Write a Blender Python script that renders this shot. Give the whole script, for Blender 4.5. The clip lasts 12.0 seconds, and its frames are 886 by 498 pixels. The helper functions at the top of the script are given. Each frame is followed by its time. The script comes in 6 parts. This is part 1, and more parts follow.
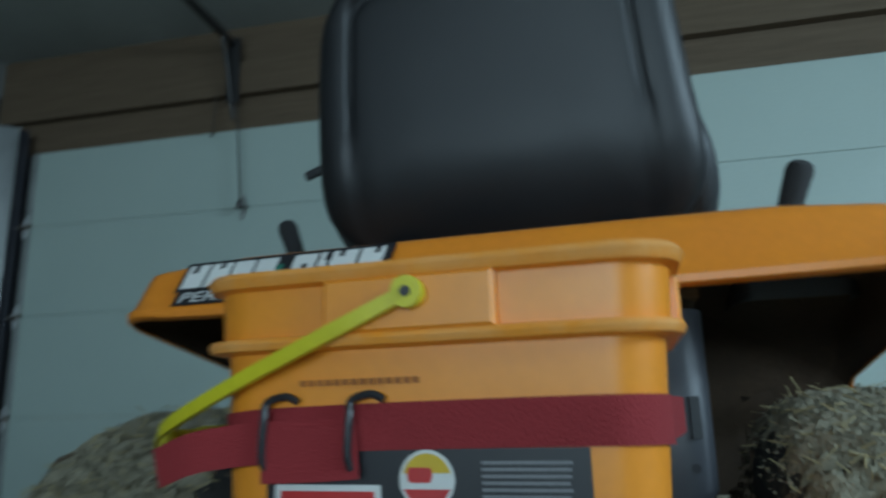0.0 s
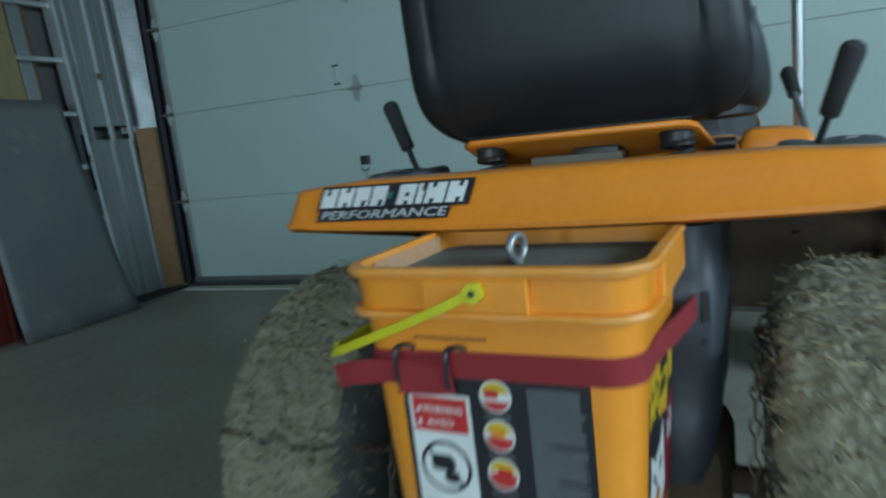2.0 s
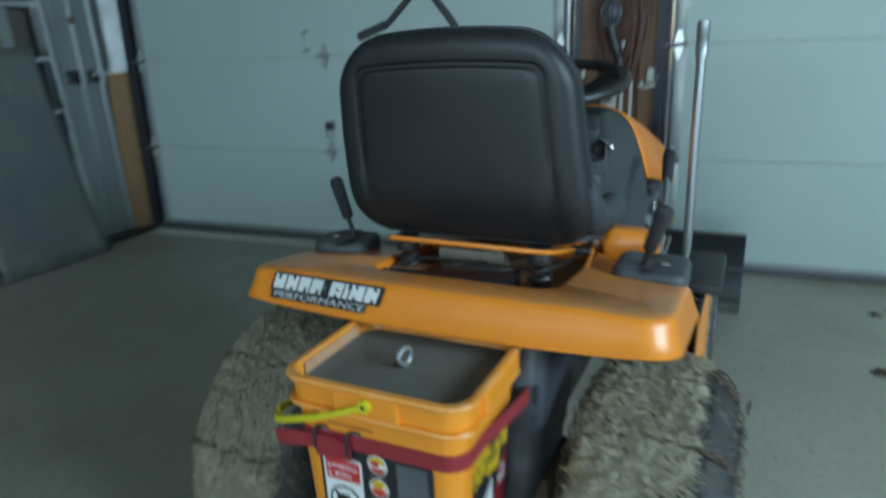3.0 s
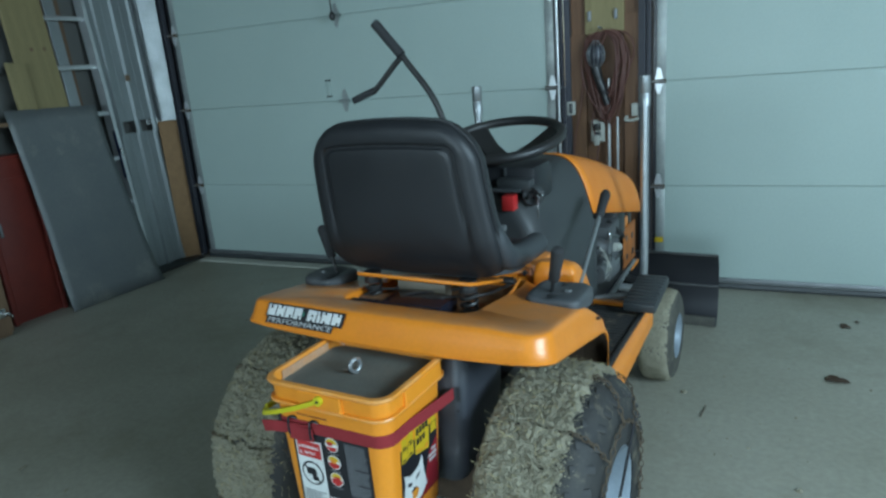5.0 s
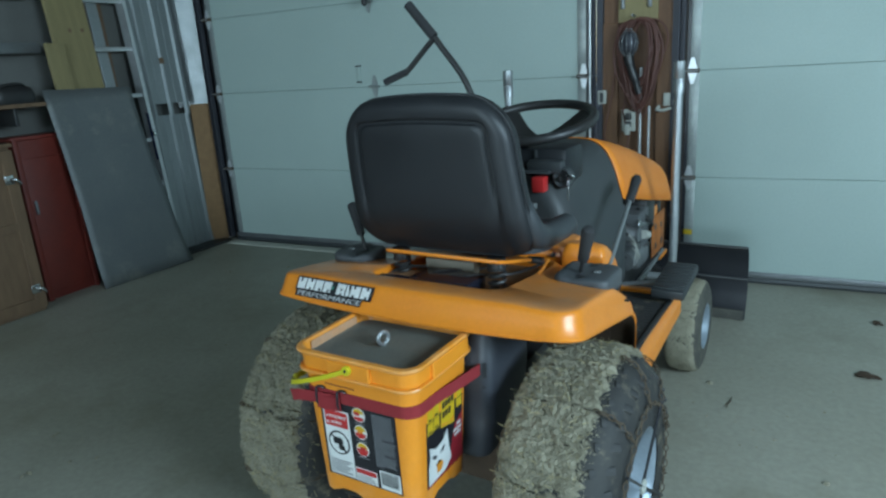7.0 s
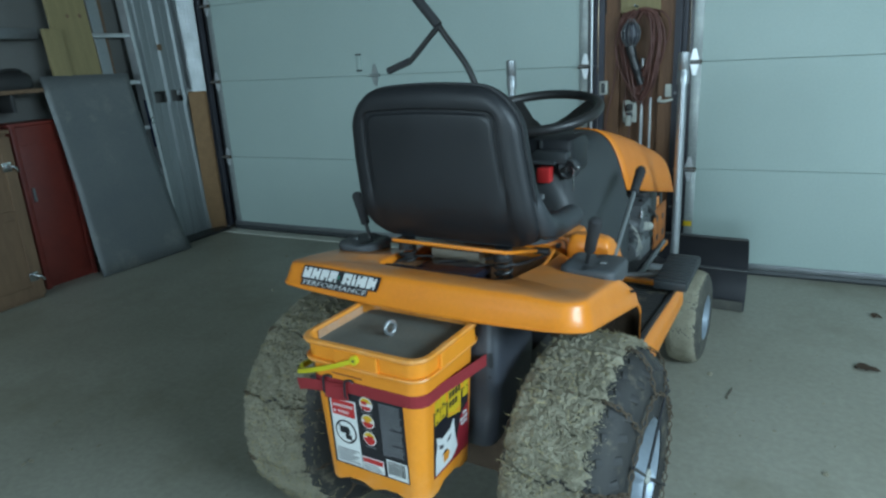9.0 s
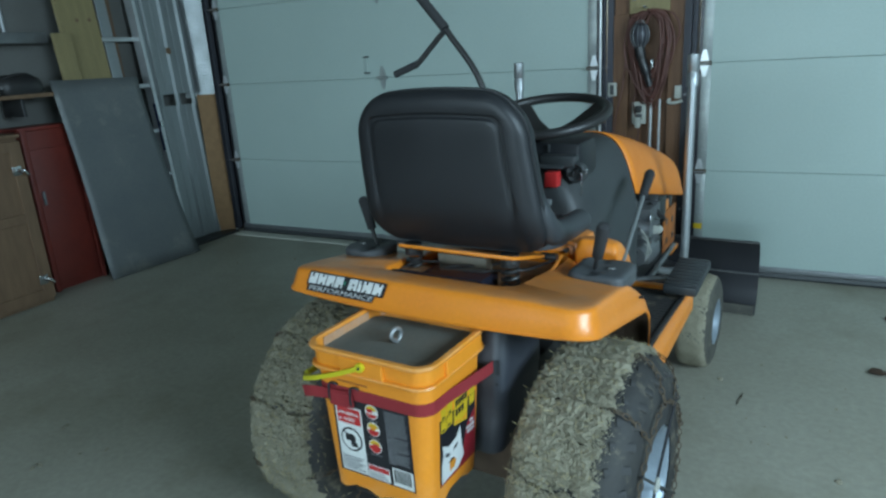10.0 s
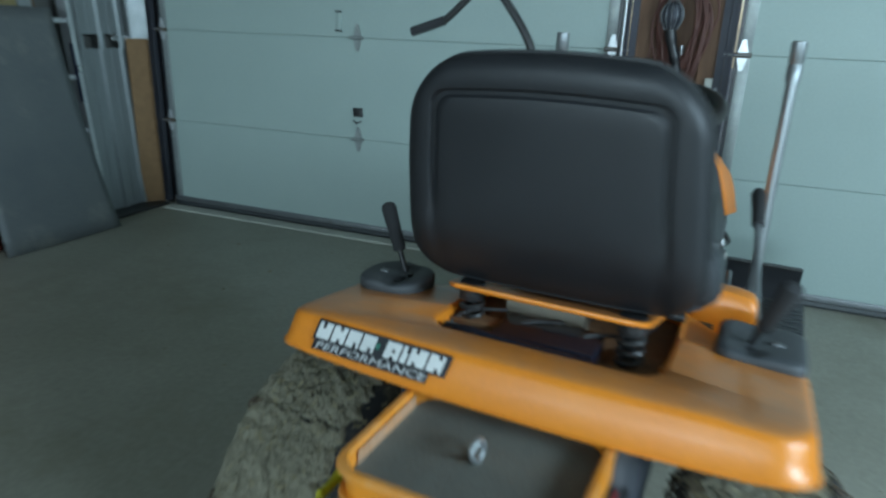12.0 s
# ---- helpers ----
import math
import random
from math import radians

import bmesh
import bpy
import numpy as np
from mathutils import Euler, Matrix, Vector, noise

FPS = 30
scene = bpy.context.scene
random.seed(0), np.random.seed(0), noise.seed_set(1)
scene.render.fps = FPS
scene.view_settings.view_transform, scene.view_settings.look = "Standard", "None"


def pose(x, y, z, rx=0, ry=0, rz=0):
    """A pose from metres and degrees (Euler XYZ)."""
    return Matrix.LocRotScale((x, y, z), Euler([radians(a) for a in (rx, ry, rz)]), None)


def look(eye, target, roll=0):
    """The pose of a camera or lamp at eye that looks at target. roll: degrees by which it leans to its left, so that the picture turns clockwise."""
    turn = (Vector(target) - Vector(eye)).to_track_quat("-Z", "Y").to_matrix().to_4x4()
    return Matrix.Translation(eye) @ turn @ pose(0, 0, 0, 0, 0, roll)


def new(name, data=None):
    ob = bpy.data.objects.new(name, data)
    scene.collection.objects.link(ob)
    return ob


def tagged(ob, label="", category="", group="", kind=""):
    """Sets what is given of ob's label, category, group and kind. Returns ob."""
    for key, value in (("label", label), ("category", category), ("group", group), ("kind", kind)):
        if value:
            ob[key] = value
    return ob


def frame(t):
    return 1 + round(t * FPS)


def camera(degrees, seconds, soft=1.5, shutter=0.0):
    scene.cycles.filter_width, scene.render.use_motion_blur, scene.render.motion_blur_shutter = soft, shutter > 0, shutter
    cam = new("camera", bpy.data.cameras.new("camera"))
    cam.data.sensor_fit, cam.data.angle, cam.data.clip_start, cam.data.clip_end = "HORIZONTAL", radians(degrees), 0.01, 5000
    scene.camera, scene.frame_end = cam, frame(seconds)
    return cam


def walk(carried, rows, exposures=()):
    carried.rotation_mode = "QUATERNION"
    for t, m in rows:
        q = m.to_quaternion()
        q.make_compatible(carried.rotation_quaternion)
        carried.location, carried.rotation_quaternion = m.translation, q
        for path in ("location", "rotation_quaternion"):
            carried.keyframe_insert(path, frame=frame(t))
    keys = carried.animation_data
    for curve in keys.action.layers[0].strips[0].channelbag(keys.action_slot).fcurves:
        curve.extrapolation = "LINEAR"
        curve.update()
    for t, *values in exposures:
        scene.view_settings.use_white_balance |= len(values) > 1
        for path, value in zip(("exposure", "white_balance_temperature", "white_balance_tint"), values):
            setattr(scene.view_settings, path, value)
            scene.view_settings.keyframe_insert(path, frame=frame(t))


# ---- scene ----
cam = camera(68.05, 12.0, soft=2.5, shutter=1.2)
PATH = [
    (0, (0.0912, -0.5535, 0.5874), (-0.3034, 1.3554, 1.0351), -1.72),
    (0.2, (0.0942, -0.5742, 0.6098), (-0.3383, 1.3477, 0.9550), -0.41),
    (0.5, (0.1140, -0.6114, 0.6798), (-0.2403, 1.3538, 0.5684), -0.29),
    (0.8, (0.1336, -0.5999, 0.7308), (-0.1499, 1.3357, 0.3148), -1.80),
    (1, (0.1691, -0.5749, 0.7591), (-0.2563, 1.3181, 0.2736), -3.03),
    (1.2, (0.1927, -0.5612, 0.7806), (-0.3723, 1.2750, 0.2244), -4.33),
    (1.5, (0.2127, -0.5777, 0.8233), (-0.5521, 1.1880, 0.2781), -6.87),
    (1.7, (0.1964, -0.6148, 0.8163), (-0.6227, 1.1352, 0.3000), -6.71),
    (2, (0.2035, -0.7240, 0.7901), (-0.5869, 1.0819, 0.4527), -6.27),
    (2.3, (0.2373, -0.8163, 0.8509), (-0.4639, 1.0143, 0.4544), -3.66),
    (2.5, (0.2701, -0.8362, 0.9201), (-0.3741, 1.0039, 0.4737), -2.46),
    (2.8, (0.3350, -0.8804, 1.0628), (-0.3051, 0.9438, 0.5505), -1.60),
    (3, (0.3996, -0.9013, 1.1239), (-0.2980, 0.8788, 0.5369), -2.03),
    (3.3, (0.5237, -0.9157, 1.1810), (-0.2696, 0.7739, 0.4629), -2.91),
    (3.5, (0.6004, -0.9043, 1.1995), (-0.2804, 0.7361, 0.4693), -4.39),
    (5.3, (0.7389, -1.1298, 1.2544), (-0.1004, 0.6108, 0.7389), -4.73),
    (5.5, (0.7350, -1.1245, 1.2498), (-0.1110, 0.6115, 0.7298), -4.86),
    (6, (0.7268, -1.1324, 1.2441), (-0.1407, 0.5900, 0.7143), -4.78),
    (6.5, (0.7275, -1.1346, 1.2300), (-0.1620, 0.5755, 0.6966), -4.30),
    (7, (0.7291, -1.1340, 1.2188), (-0.1744, 0.5648, 0.6732), -3.75),
    (9, (0.7050, -1.1446, 1.2204), (-0.1831, 0.5524, 0.6446), -3.29),
    (9.5, (0.7059, -1.1417, 1.2237), (-0.1958, 0.5482, 0.6486), -3.38),
    (10, (0.7043, -1.1285, 1.2276), (-0.2086, 0.5565, 0.6556), -3.59),
    (10.5, (0.6771, -1.0561, 1.2192), (-0.2601, 0.6163, 0.6493), -4.06),
    (11, (0.5946, -0.9456, 1.1875), (-0.4214, 0.6675, 0.5828), -4.25),
    (11.3, (0.4463, -0.9115, 1.1884), (-0.5100, 0.7337, 0.5729), -2.18),
    (11.5, (0.3768, -0.9034, 1.2180), (-0.4694, 0.7967, 0.5906), -0.44),
    (12, (0.2147, -0.7461, 1.1854), (-0.4860, 1.0114, 0.5371), 1.99),
]
EXPOSURES = ((0.0, -0.40), (0.5, -0.38), (1.0, -0.25), (2.0, -0.08), (3.0, 0.10), (5.5, 0.22), (10.5, 0.22), (12.0, 0.25))
walk(cam, [(t, look(eye, target, roll)) for t, eye, target, roll in PATH], EXPOSURES)

# ---- light ----
world = bpy.data.worlds.new("sky")
scene.world = world
world.use_nodes = True
wn = world.node_tree
sky = wn.nodes.new("ShaderNodeTexSky")
sky.sky_type, sky.sun_disc = "NISHITA", False
sky.sun_elevation, sky.sun_rotation = radians(35), radians(200)
wn.links.new(sky.outputs[0], wn.nodes["Background"].inputs[0])
wn.nodes["Background"].inputs[1].default_value = 0.1


def area(name, eye, target, width, height, watts, colour):
    data = bpy.data.lights.new(name, "AREA")
    data.shape, data.size, data.size_y, data.energy, data.color = "RECTANGLE", width, height, watts, colour
    ob = new(name, data)
    ob.matrix_world = look(eye, target)
    return tagged(ob, kind="structure")


# daylight through the two rear windows and the side window
LIGHT = (0.70, 1.0, 1.19)
area("rear_daylight", (1.05, -7.96, 1.55), (0.2, 1.5, 0.6), 3.2, 1.2, 200, LIGHT)
area("rear_window_daylight", (-2.2, -7.96, 1.50), (-0.8, 1.5, 0.5), 0.9, 0.75, 78, LIGHT)
area("window_daylight", (3.36, -0.9, 1.86), (0.0, 0.7, 0.3), 1.9, 0.85, 114, LIGHT)

# ---- materials ----


def paint(name, colour, rough=0.5, metal=0.0, other=None, amount=0.5, scale=6.0, fine=120.0, bump=0.15, coat=0.0, spots=None, spot_scale=14.0, spot_at=0.62, stretch=(1, 1, 1), edge=0.08, wear=None, dust=None):
    """A surface with broad and fine variation: colour drifts towards other, spots are dirt or wear."""
    m = bpy.data.materials.new(name)
    m.use_nodes = True
    t = m.node_tree
    n, l = t.nodes, t.links
    b = n["Principled BSDF"]
    co = n.new("ShaderNodeTexCoord")
    mp = n.new("ShaderNodeMapping")
    mp.inputs["Scale"].default_value = stretch
    l.new(co.outputs["Object"], mp.inputs[0])

    def noisy(sc, det=6.0, rg=0.6):
        x = n.new("ShaderNodeTexNoise")
        x.inputs["Scale"].default_value, x.inputs["Detail"].default_value, x.inputs["Roughness"].default_value = sc, det, rg
        l.new(mp.outputs[0], x.inputs["Vector"])
        return x.outputs["Fac"]

    def ramp(src, lo, hi, a=(0, 0, 0, 1), z=(1, 1, 1, 1)):
        r = n.new("ShaderNodeValToRGB")
        r.color_ramp.elements[0].position, r.color_ramp.elements[1].position = lo, hi
        r.color_ramp.elements[0].color, r.color_ramp.elements[1].color = a, z
        l.new(src, r.inputs[0])
        return r.outputs[0]

    def mix(fac, a, c):
        x = n.new("ShaderNodeMix")
        x.data_type = "RGBA"
        l.new(fac, x.inputs[0])
        for s, v in ((6, a), (7, c)):
            if isinstance(v, tuple):
                x.inputs[s].default_value = (*v, 1)
            else:
                l.new(v, x.inputs[s])
        return x.outputs[2]

    other = other or tuple(c * 0.72 for c in colour)
    broad, small = noisy(scale), noisy(fine, 4.0)
    c = mix(ramp(broad, 0.5 - 0.25 * amount - 0.02, 0.5 + 0.3), colour, other)
    k = n.new("ShaderNodeMix")
    k.data_type, k.blend_type = "RGBA", "MULTIPLY"
    k.inputs[0].default_value = 0.35 * amount
    l.new(c, k.inputs[6])
    l.new(ramp(small, 0.3, 0.7, (0.45, 0.45, 0.45, 1)), k.inputs[7])
    c = k.outputs[2]
    if spots:
        c = mix(ramp(noisy(spot_scale, 8.0, 0.7), spot_at, spot_at + edge), c, spots)
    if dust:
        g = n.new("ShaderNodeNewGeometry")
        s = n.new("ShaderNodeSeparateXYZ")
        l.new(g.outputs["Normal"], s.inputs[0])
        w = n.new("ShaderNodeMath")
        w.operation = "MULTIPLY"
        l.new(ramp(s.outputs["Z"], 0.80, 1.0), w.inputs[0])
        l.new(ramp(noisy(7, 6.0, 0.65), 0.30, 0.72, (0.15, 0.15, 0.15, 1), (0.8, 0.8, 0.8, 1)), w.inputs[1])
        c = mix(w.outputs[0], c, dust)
    if wear:
        g = n.new("ShaderNodeNewGeometry")
        w = n.new("ShaderNodeMath")
        w.operation = "MULTIPLY"
        l.new(ramp(g.outputs["Pointiness"], 0.51, 0.60), w.inputs[0])
        l.new(ramp(noisy(25, 6.0, 0.7), 0.38, 0.62), w.inputs[1])
        c = mix(w.outputs[0], c, wear)
    l.new(c, b.inputs["Base Color"])
    b.inputs["Metallic"].default_value = metal
    r = n.new("ShaderNodeMapRange")
    r.inputs["To Min"].default_value, r.inputs["To Max"].default_value = max(0.03, rough - 0.1), min(1.0, rough + 0.12)
    l.new(broad, r.inputs[0])
    l.new(r.outputs[0], b.inputs["Roughness"])
    if coat:
        b.inputs["Coat Weight"].default_value, b.inputs["Coat Roughness"].default_value = coat, 0.15
    if bump:
        bp = n.new("ShaderNodeBump")
        bp.inputs["Strength"].default_value, bp.inputs["Distance"].default_value = bump, 0.004
        l.new(small, bp.inputs["Height"])
        l.new(bp.outputs[0], b.inputs["Normal"])
    return m


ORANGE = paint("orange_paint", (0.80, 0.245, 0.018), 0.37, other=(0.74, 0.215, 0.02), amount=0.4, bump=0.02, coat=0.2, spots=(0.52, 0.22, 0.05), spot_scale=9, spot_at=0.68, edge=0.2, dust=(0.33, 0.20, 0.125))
HOOD_ORANGE = paint("hood_paint", (0.80, 0.235, 0.018), 0.5, other=(0.74, 0.205, 0.02), amount=0.4, bump=0.02, spots=(0.6, 0.2, 0.04), spot_scale=9, spot_at=0.68, edge=0.2)
# rusty orange darkened for engine-bay shade; tunnel lip and code bars share it
DARK_ORANGE = paint("shaded_rusty_orange", (0.52, 0.155, 0.02), 0.7, other=(0.16, 0.06, 0.025), amount=1.0, scale=14, bump=0.1)
ORANGE_PLASTIC = paint("orange_plastic", (0.82, 0.28, 0.022), 0.36, other=(0.77, 0.25, 0.02), amount=0.3, bump=0.03, spots=(0.80, 0.42, 0.16), spot_scale=30, spot_at=0.70, edge=0.1, wear=(0.80, 0.38, 0.13))
ORANGE_MOULDED = paint("orange_moulding", (0.82, 0.28, 0.022), 0.36, other=(0.77, 0.25, 0.02), amount=0.3, bump=0.03, spots=(0.80, 0.42, 0.16), spot_scale=30, spot_at=0.66, edge=0.1)
BLACK_VINYL = paint("black_vinyl", (0.012, 0.013, 0.0155), 0.46, other=(0.017, 0.018, 0.021), amount=0.5, fine=400, bump=0.12)
CUSHION_VINYL = paint("cushion_vinyl", (0.034, 0.038, 0.043), 0.5, other=(0.048, 0.052, 0.057), amount=0.5, fine=400, bump=0.1)
CONSOLE_GREY = paint("console_plastic", (0.062, 0.068, 0.075), 0.55, other=(0.085, 0.088, 0.09), amount=0.6, fine=300, bump=0.08, spots=(0.16, 0.14, 0.11), spot_at=0.62, edge=0.25)
GREY_PLASTIC = paint("grey_plastic", (0.036, 0.040, 0.043), 0.5, other=(0.05, 0.053, 0.054), amount=0.6, fine=300, bump=0.08, spots=(0.15, 0.13, 0.10), spot_at=0.68, edge=0.25)
BLACK_PAINT = paint("black_paint", (0.018, 0.018, 0.02), 0.42, other=(0.03, 0.028, 0.026), amount=0.6, bump=0.05, spots=(0.10, 0.085, 0.065), spot_at=0.66, edge=0.2)
BLADE = paint("worn_blade_paint", (0.015, 0.016, 0.021), 0.45, other=(0.028, 0.028, 0.032), amount=0.8, bump=0.06, spots=(0.085, 0.08, 0.075), spot_scale=16, spot_at=0.66, edge=0.2, stretch=(0.7, 1, 1.6))
WORN = paint("scuffed_steel", (0.11, 0.11, 0.11), 0.6, other=(0.03, 0.03, 0.034), amount=1.0, scale=18, bump=0.1)
RUBBER = paint("tyre_rubber", (0.024, 0.024, 0.026), 0.7, other=(0.05, 0.047, 0.042), amount=0.8, bump=0.2, spots=(0.2, 0.17, 0.115), spot_at=0.55, edge=0.2, spot_scale=18)
DUSTY_RUBBER = paint("muddy_rubber", (0.10, 0.094, 0.075), 0.85, other=(0.055, 0.053, 0.048), amount=0.9, scale=16, bump=0.3, spots=(0.22, 0.20, 0.15), spot_at=0.55, edge=0.2, spot_scale=22)
GRIP = paint("grip_foam", (0.03, 0.03, 0.032), 0.85, amount=0.6, fine=500, bump=0.3)
MUD = paint("dried_mud", (0.362, 0.330, 0.243), 0.95, other=(0.238, 0.212, 0.150), amount=1.0, scale=26, fine=240, bump=1.0, spots=(0.10, 0.088, 0.06), spot_scale=75, spot_at=0.60)
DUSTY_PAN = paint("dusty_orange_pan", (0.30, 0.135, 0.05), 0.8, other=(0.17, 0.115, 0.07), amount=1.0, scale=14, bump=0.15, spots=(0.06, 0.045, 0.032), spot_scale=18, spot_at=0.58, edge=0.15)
GLOSS_BLACK = paint("gloss_black", (0.012, 0.013, 0.022), 0.16, other=(0.02, 0.02, 0.03), amount=0.4, bump=0.02)
DUSTY_STEEL = paint("dusty_grey_plate", (0.26, 0.235, 0.185), 0.7, other=(0.17, 0.15, 0.115), amount=0.9, scale=12, bump=0.1)
# bumpy dark brown for fender underside, tunnel side, web, transaxle and axle
UNDERSIDE = paint("dark_brown_underside", (0.055, 0.034, 0.021), 0.9, other=(0.09, 0.056, 0.032), amount=1.0, scale=12, bump=0.3)
TANK = paint("tank_plastic", (0.042, 0.046, 0.056), 0.45, other=(0.055, 0.057, 0.066), amount=0.5, fine=300, bump=0.06)
STRAW = paint("dry_straw", (0.42, 0.35, 0.19), 0.9, amount=0.8, bump=0.0)
GALV = paint("galvanised_steel", (0.36, 0.38, 0.39), 0.40, 0.7, other=(0.36, 0.38, 0.39), amount=0.8, scale=14, bump=0.04)
PANEL = paint("roofing_steel", (0.32, 0.35, 0.355), 0.5, 0.45, other=(0.25, 0.275, 0.28), amount=0.9, scale=5, bump=0.05, spots=(0.36, 0.39, 0.39), spot_scale=6, spot_at=0.60, edge=0.2, stretch=(1, 3, 0.5))
STILE = paint("dull_galvanised_steel", (0.40, 0.43, 0.41), 0.45, 0.5, other=(0.25, 0.275, 0.275), amount=0.9, scale=9, bump=0.05, spots=(0.14, 0.12, 0.10), spot_at=0.64, edge=0.2)
# track steel darkened to put in the shadow gap beside the doors
TRACK = paint("track_steel_gap_shade", (0.035, 0.037, 0.05), 0.5, 0.4, other=(0.07, 0.07, 0.08), amount=0.8, bump=0.05)
CHROME = paint("zinc_plate", (0.72, 0.73, 0.74), 0.22, 1.0, amount=0.3, bump=0.02)
STEEL = paint("dull_steel", (0.30, 0.31, 0.32), 0.5, 0.8, amount=0.7, bump=0.08, spots=(0.12, 0.07, 0.04), spot_at=0.64)
RUST = paint("rusty_iron", (0.085, 0.055, 0.036), 0.85, 0.2, other=(0.15, 0.115, 0.078), amount=1.0, scale=40, bump=0.4)
RIM_PAINT = paint("wheel_paint", (0.30, 0.35, 0.40), 0.4, 0.3, amount=0.6, spots=(0.25, 0.21, 0.15), spot_at=0.62, edge=0.15, bump=0.05)
CONCRETE = paint("concrete_floor", (0.43, 0.416, 0.350), 0.5, other=(0.262, 0.246, 0.188), amount=1.0, scale=0.8, fine=45, bump=0.05, spots=(0.225, 0.208, 0.152), spot_scale=1.3, spot_at=0.51, edge=0.22)
CEMENT = paint("cast_cement", (0.18, 0.178, 0.155), 0.85, other=(0.13, 0.13, 0.112), amount=0.9, scale=12, fine=180, bump=0.25)
DOOR_WHITE = paint("door_enamel", (0.355, 0.432, 0.402), 0.5, other=(0.327, 0.403, 0.374), amount=0.4, scale=1.4, fine=90, bump=0.1)
SILL = paint("pale_sill", (0.66, 0.65, 0.57), 0.8, amount=0.9, scale=5, bump=0.2)
PLASTER = paint("wall_board", (0.155, 0.155, 0.145), 0.9, amount=0.6, scale=1.5, bump=0.2)
CEILING = paint("ceiling_board", (0.33, 0.34, 0.32), 0.9, amount=0.5, scale=1.2, bump=0.2)
BROWN_WOOD = paint("stained_plywood", (0.185, 0.083, 0.034), 0.6, other=(0.095, 0.043, 0.02), amount=1.0, scale=7, fine=60, bump=0.2, stretch=(9, 9, 0.6))
PINE = paint("pine_board", (0.28, 0.225, 0.105), 0.7, other=(0.21, 0.165, 0.078), amount=0.9, scale=5, fine=70, bump=0.15, stretch=(8, 8, 0.6))
HEADER_WOOD = paint("header_lumber", (0.13, 0.088, 0.052), 0.75, other=(0.085, 0.055, 0.032), amount=1.0, scale=5, bump=0.2, stretch=(0.6, 8, 8))
OSB = paint("osb_strip", (0.30, 0.17, 0.075), 0.75, other=(0.22, 0.125, 0.06), amount=1.0, scale=20, bump=0.25)
CRATE = paint("cabinet_ply", (0.20, 0.120, 0.066), 0.65, other=(0.115, 0.066, 0.037), amount=1.0, scale=6, bump=0.15, stretch=(6, 6, 0.8))
RED_PAINT = paint("red_oxide_paint", (0.20, 0.030, 0.020), 0.5, other=(0.12, 0.021, 0.016), amount=0.8, scale=5, bump=0.06, spots=(0.1, 0.05, 0.035), spot_at=0.66, edge=0.2)
DARK_SHEET = paint("weathered_sheet", (0.130, 0.143, 0.150), 0.55, 0.3, other=(0.18, 0.19, 0.187), amount=0.9, scale=3, bump=0.06, spots=(0.25, 0.25, 0.225), spot_scale=3.4, spot_at=0.55, edge=0.18)
STRAP_RED = paint("red_webbing", (0.33, 0.022, 0.028), 0.8, amount=0.6, fine=600, bump=0.5)
YELLOW = paint("yellow_plastic", (0.68, 0.60, 0.02), 0.4, amount=0.4, bump=0.03)
LABEL_BLACK = paint("label_black", (0.018, 0.018, 0.022), 0.35, amount=0.3, bump=0.0)
LABEL_WHITE = paint("label_white", (0.72, 0.72, 0.70), 0.35, amount=0.2, bump=0.0)
LABEL_RED = paint("label_red", (0.55, 0.03, 0.03), 0.35, amount=0.2, bump=0.0)
LABEL_GREY = paint("label_grey", (0.20, 0.20, 0.21), 0.4, amount=0.2, bump=0.0)
LABEL_SILVER = paint("label_silver", (0.55, 0.55, 0.54), 0.4, amount=0.2, bump=0.0)
LABEL_MAROON = paint("label_maroon", (0.30, 0.02, 0.03), 0.35, amount=0.3, bump=0.0)
LABEL_YELLOW = paint("label_yellow", (0.66, 0.43, 0.02), 0.35, amount=0.2, bump=0.0)
LABEL_ORANGE = paint("label_orange", (0.75, 0.28, 0.03), 0.35, amount=0.2, bump=0.0)
GAP_BLUE = paint("gap_shade_blue", (0.015, 0.025, 0.075), 0.45, amount=0.3, bump=0.0)
CORD = paint("red_brown_cord", (0.125, 0.048, 0.036), 0.6, amount=0.6, bump=0.1)
WHITE_PLASTIC = paint("white_plastic", (0.46, 0.46, 0.41), 0.45, amount=0.4, bump=0.03)
DRY_LEAF = paint("dry_leaf", (0.09, 0.055, 0.035), 0.85, amount=0.9, scale=60, bump=0.4)
CHROME_SHEET = paint("tread_plate_metal", (0.29, 0.31, 0.315), 0.38, 0.9, amount=0.6, bump=0.05)
ALU = paint("ladder_aluminium", (0.66, 0.68, 0.69), 0.34, 0.6, amount=0.6, bump=0.05)
GLASS = bpy.data.materials.new("lamp_glass")
GLASS.use_nodes = True
GLASS.node_tree.nodes["Principled BSDF"].inputs["Transmission Weight"].default_value = 0.9
GLASS.node_tree.nodes["Principled BSDF"].inputs["Roughness"].default_value = 0.08

# ---- building blocks ----


def thing(name, label, category, m=None, group="", kind=""):
    ob = new(name)
    ob.empty_display_size = 0.1
    ob.matrix_world = m or Matrix()
    return tagged(ob, label, category, group, kind)


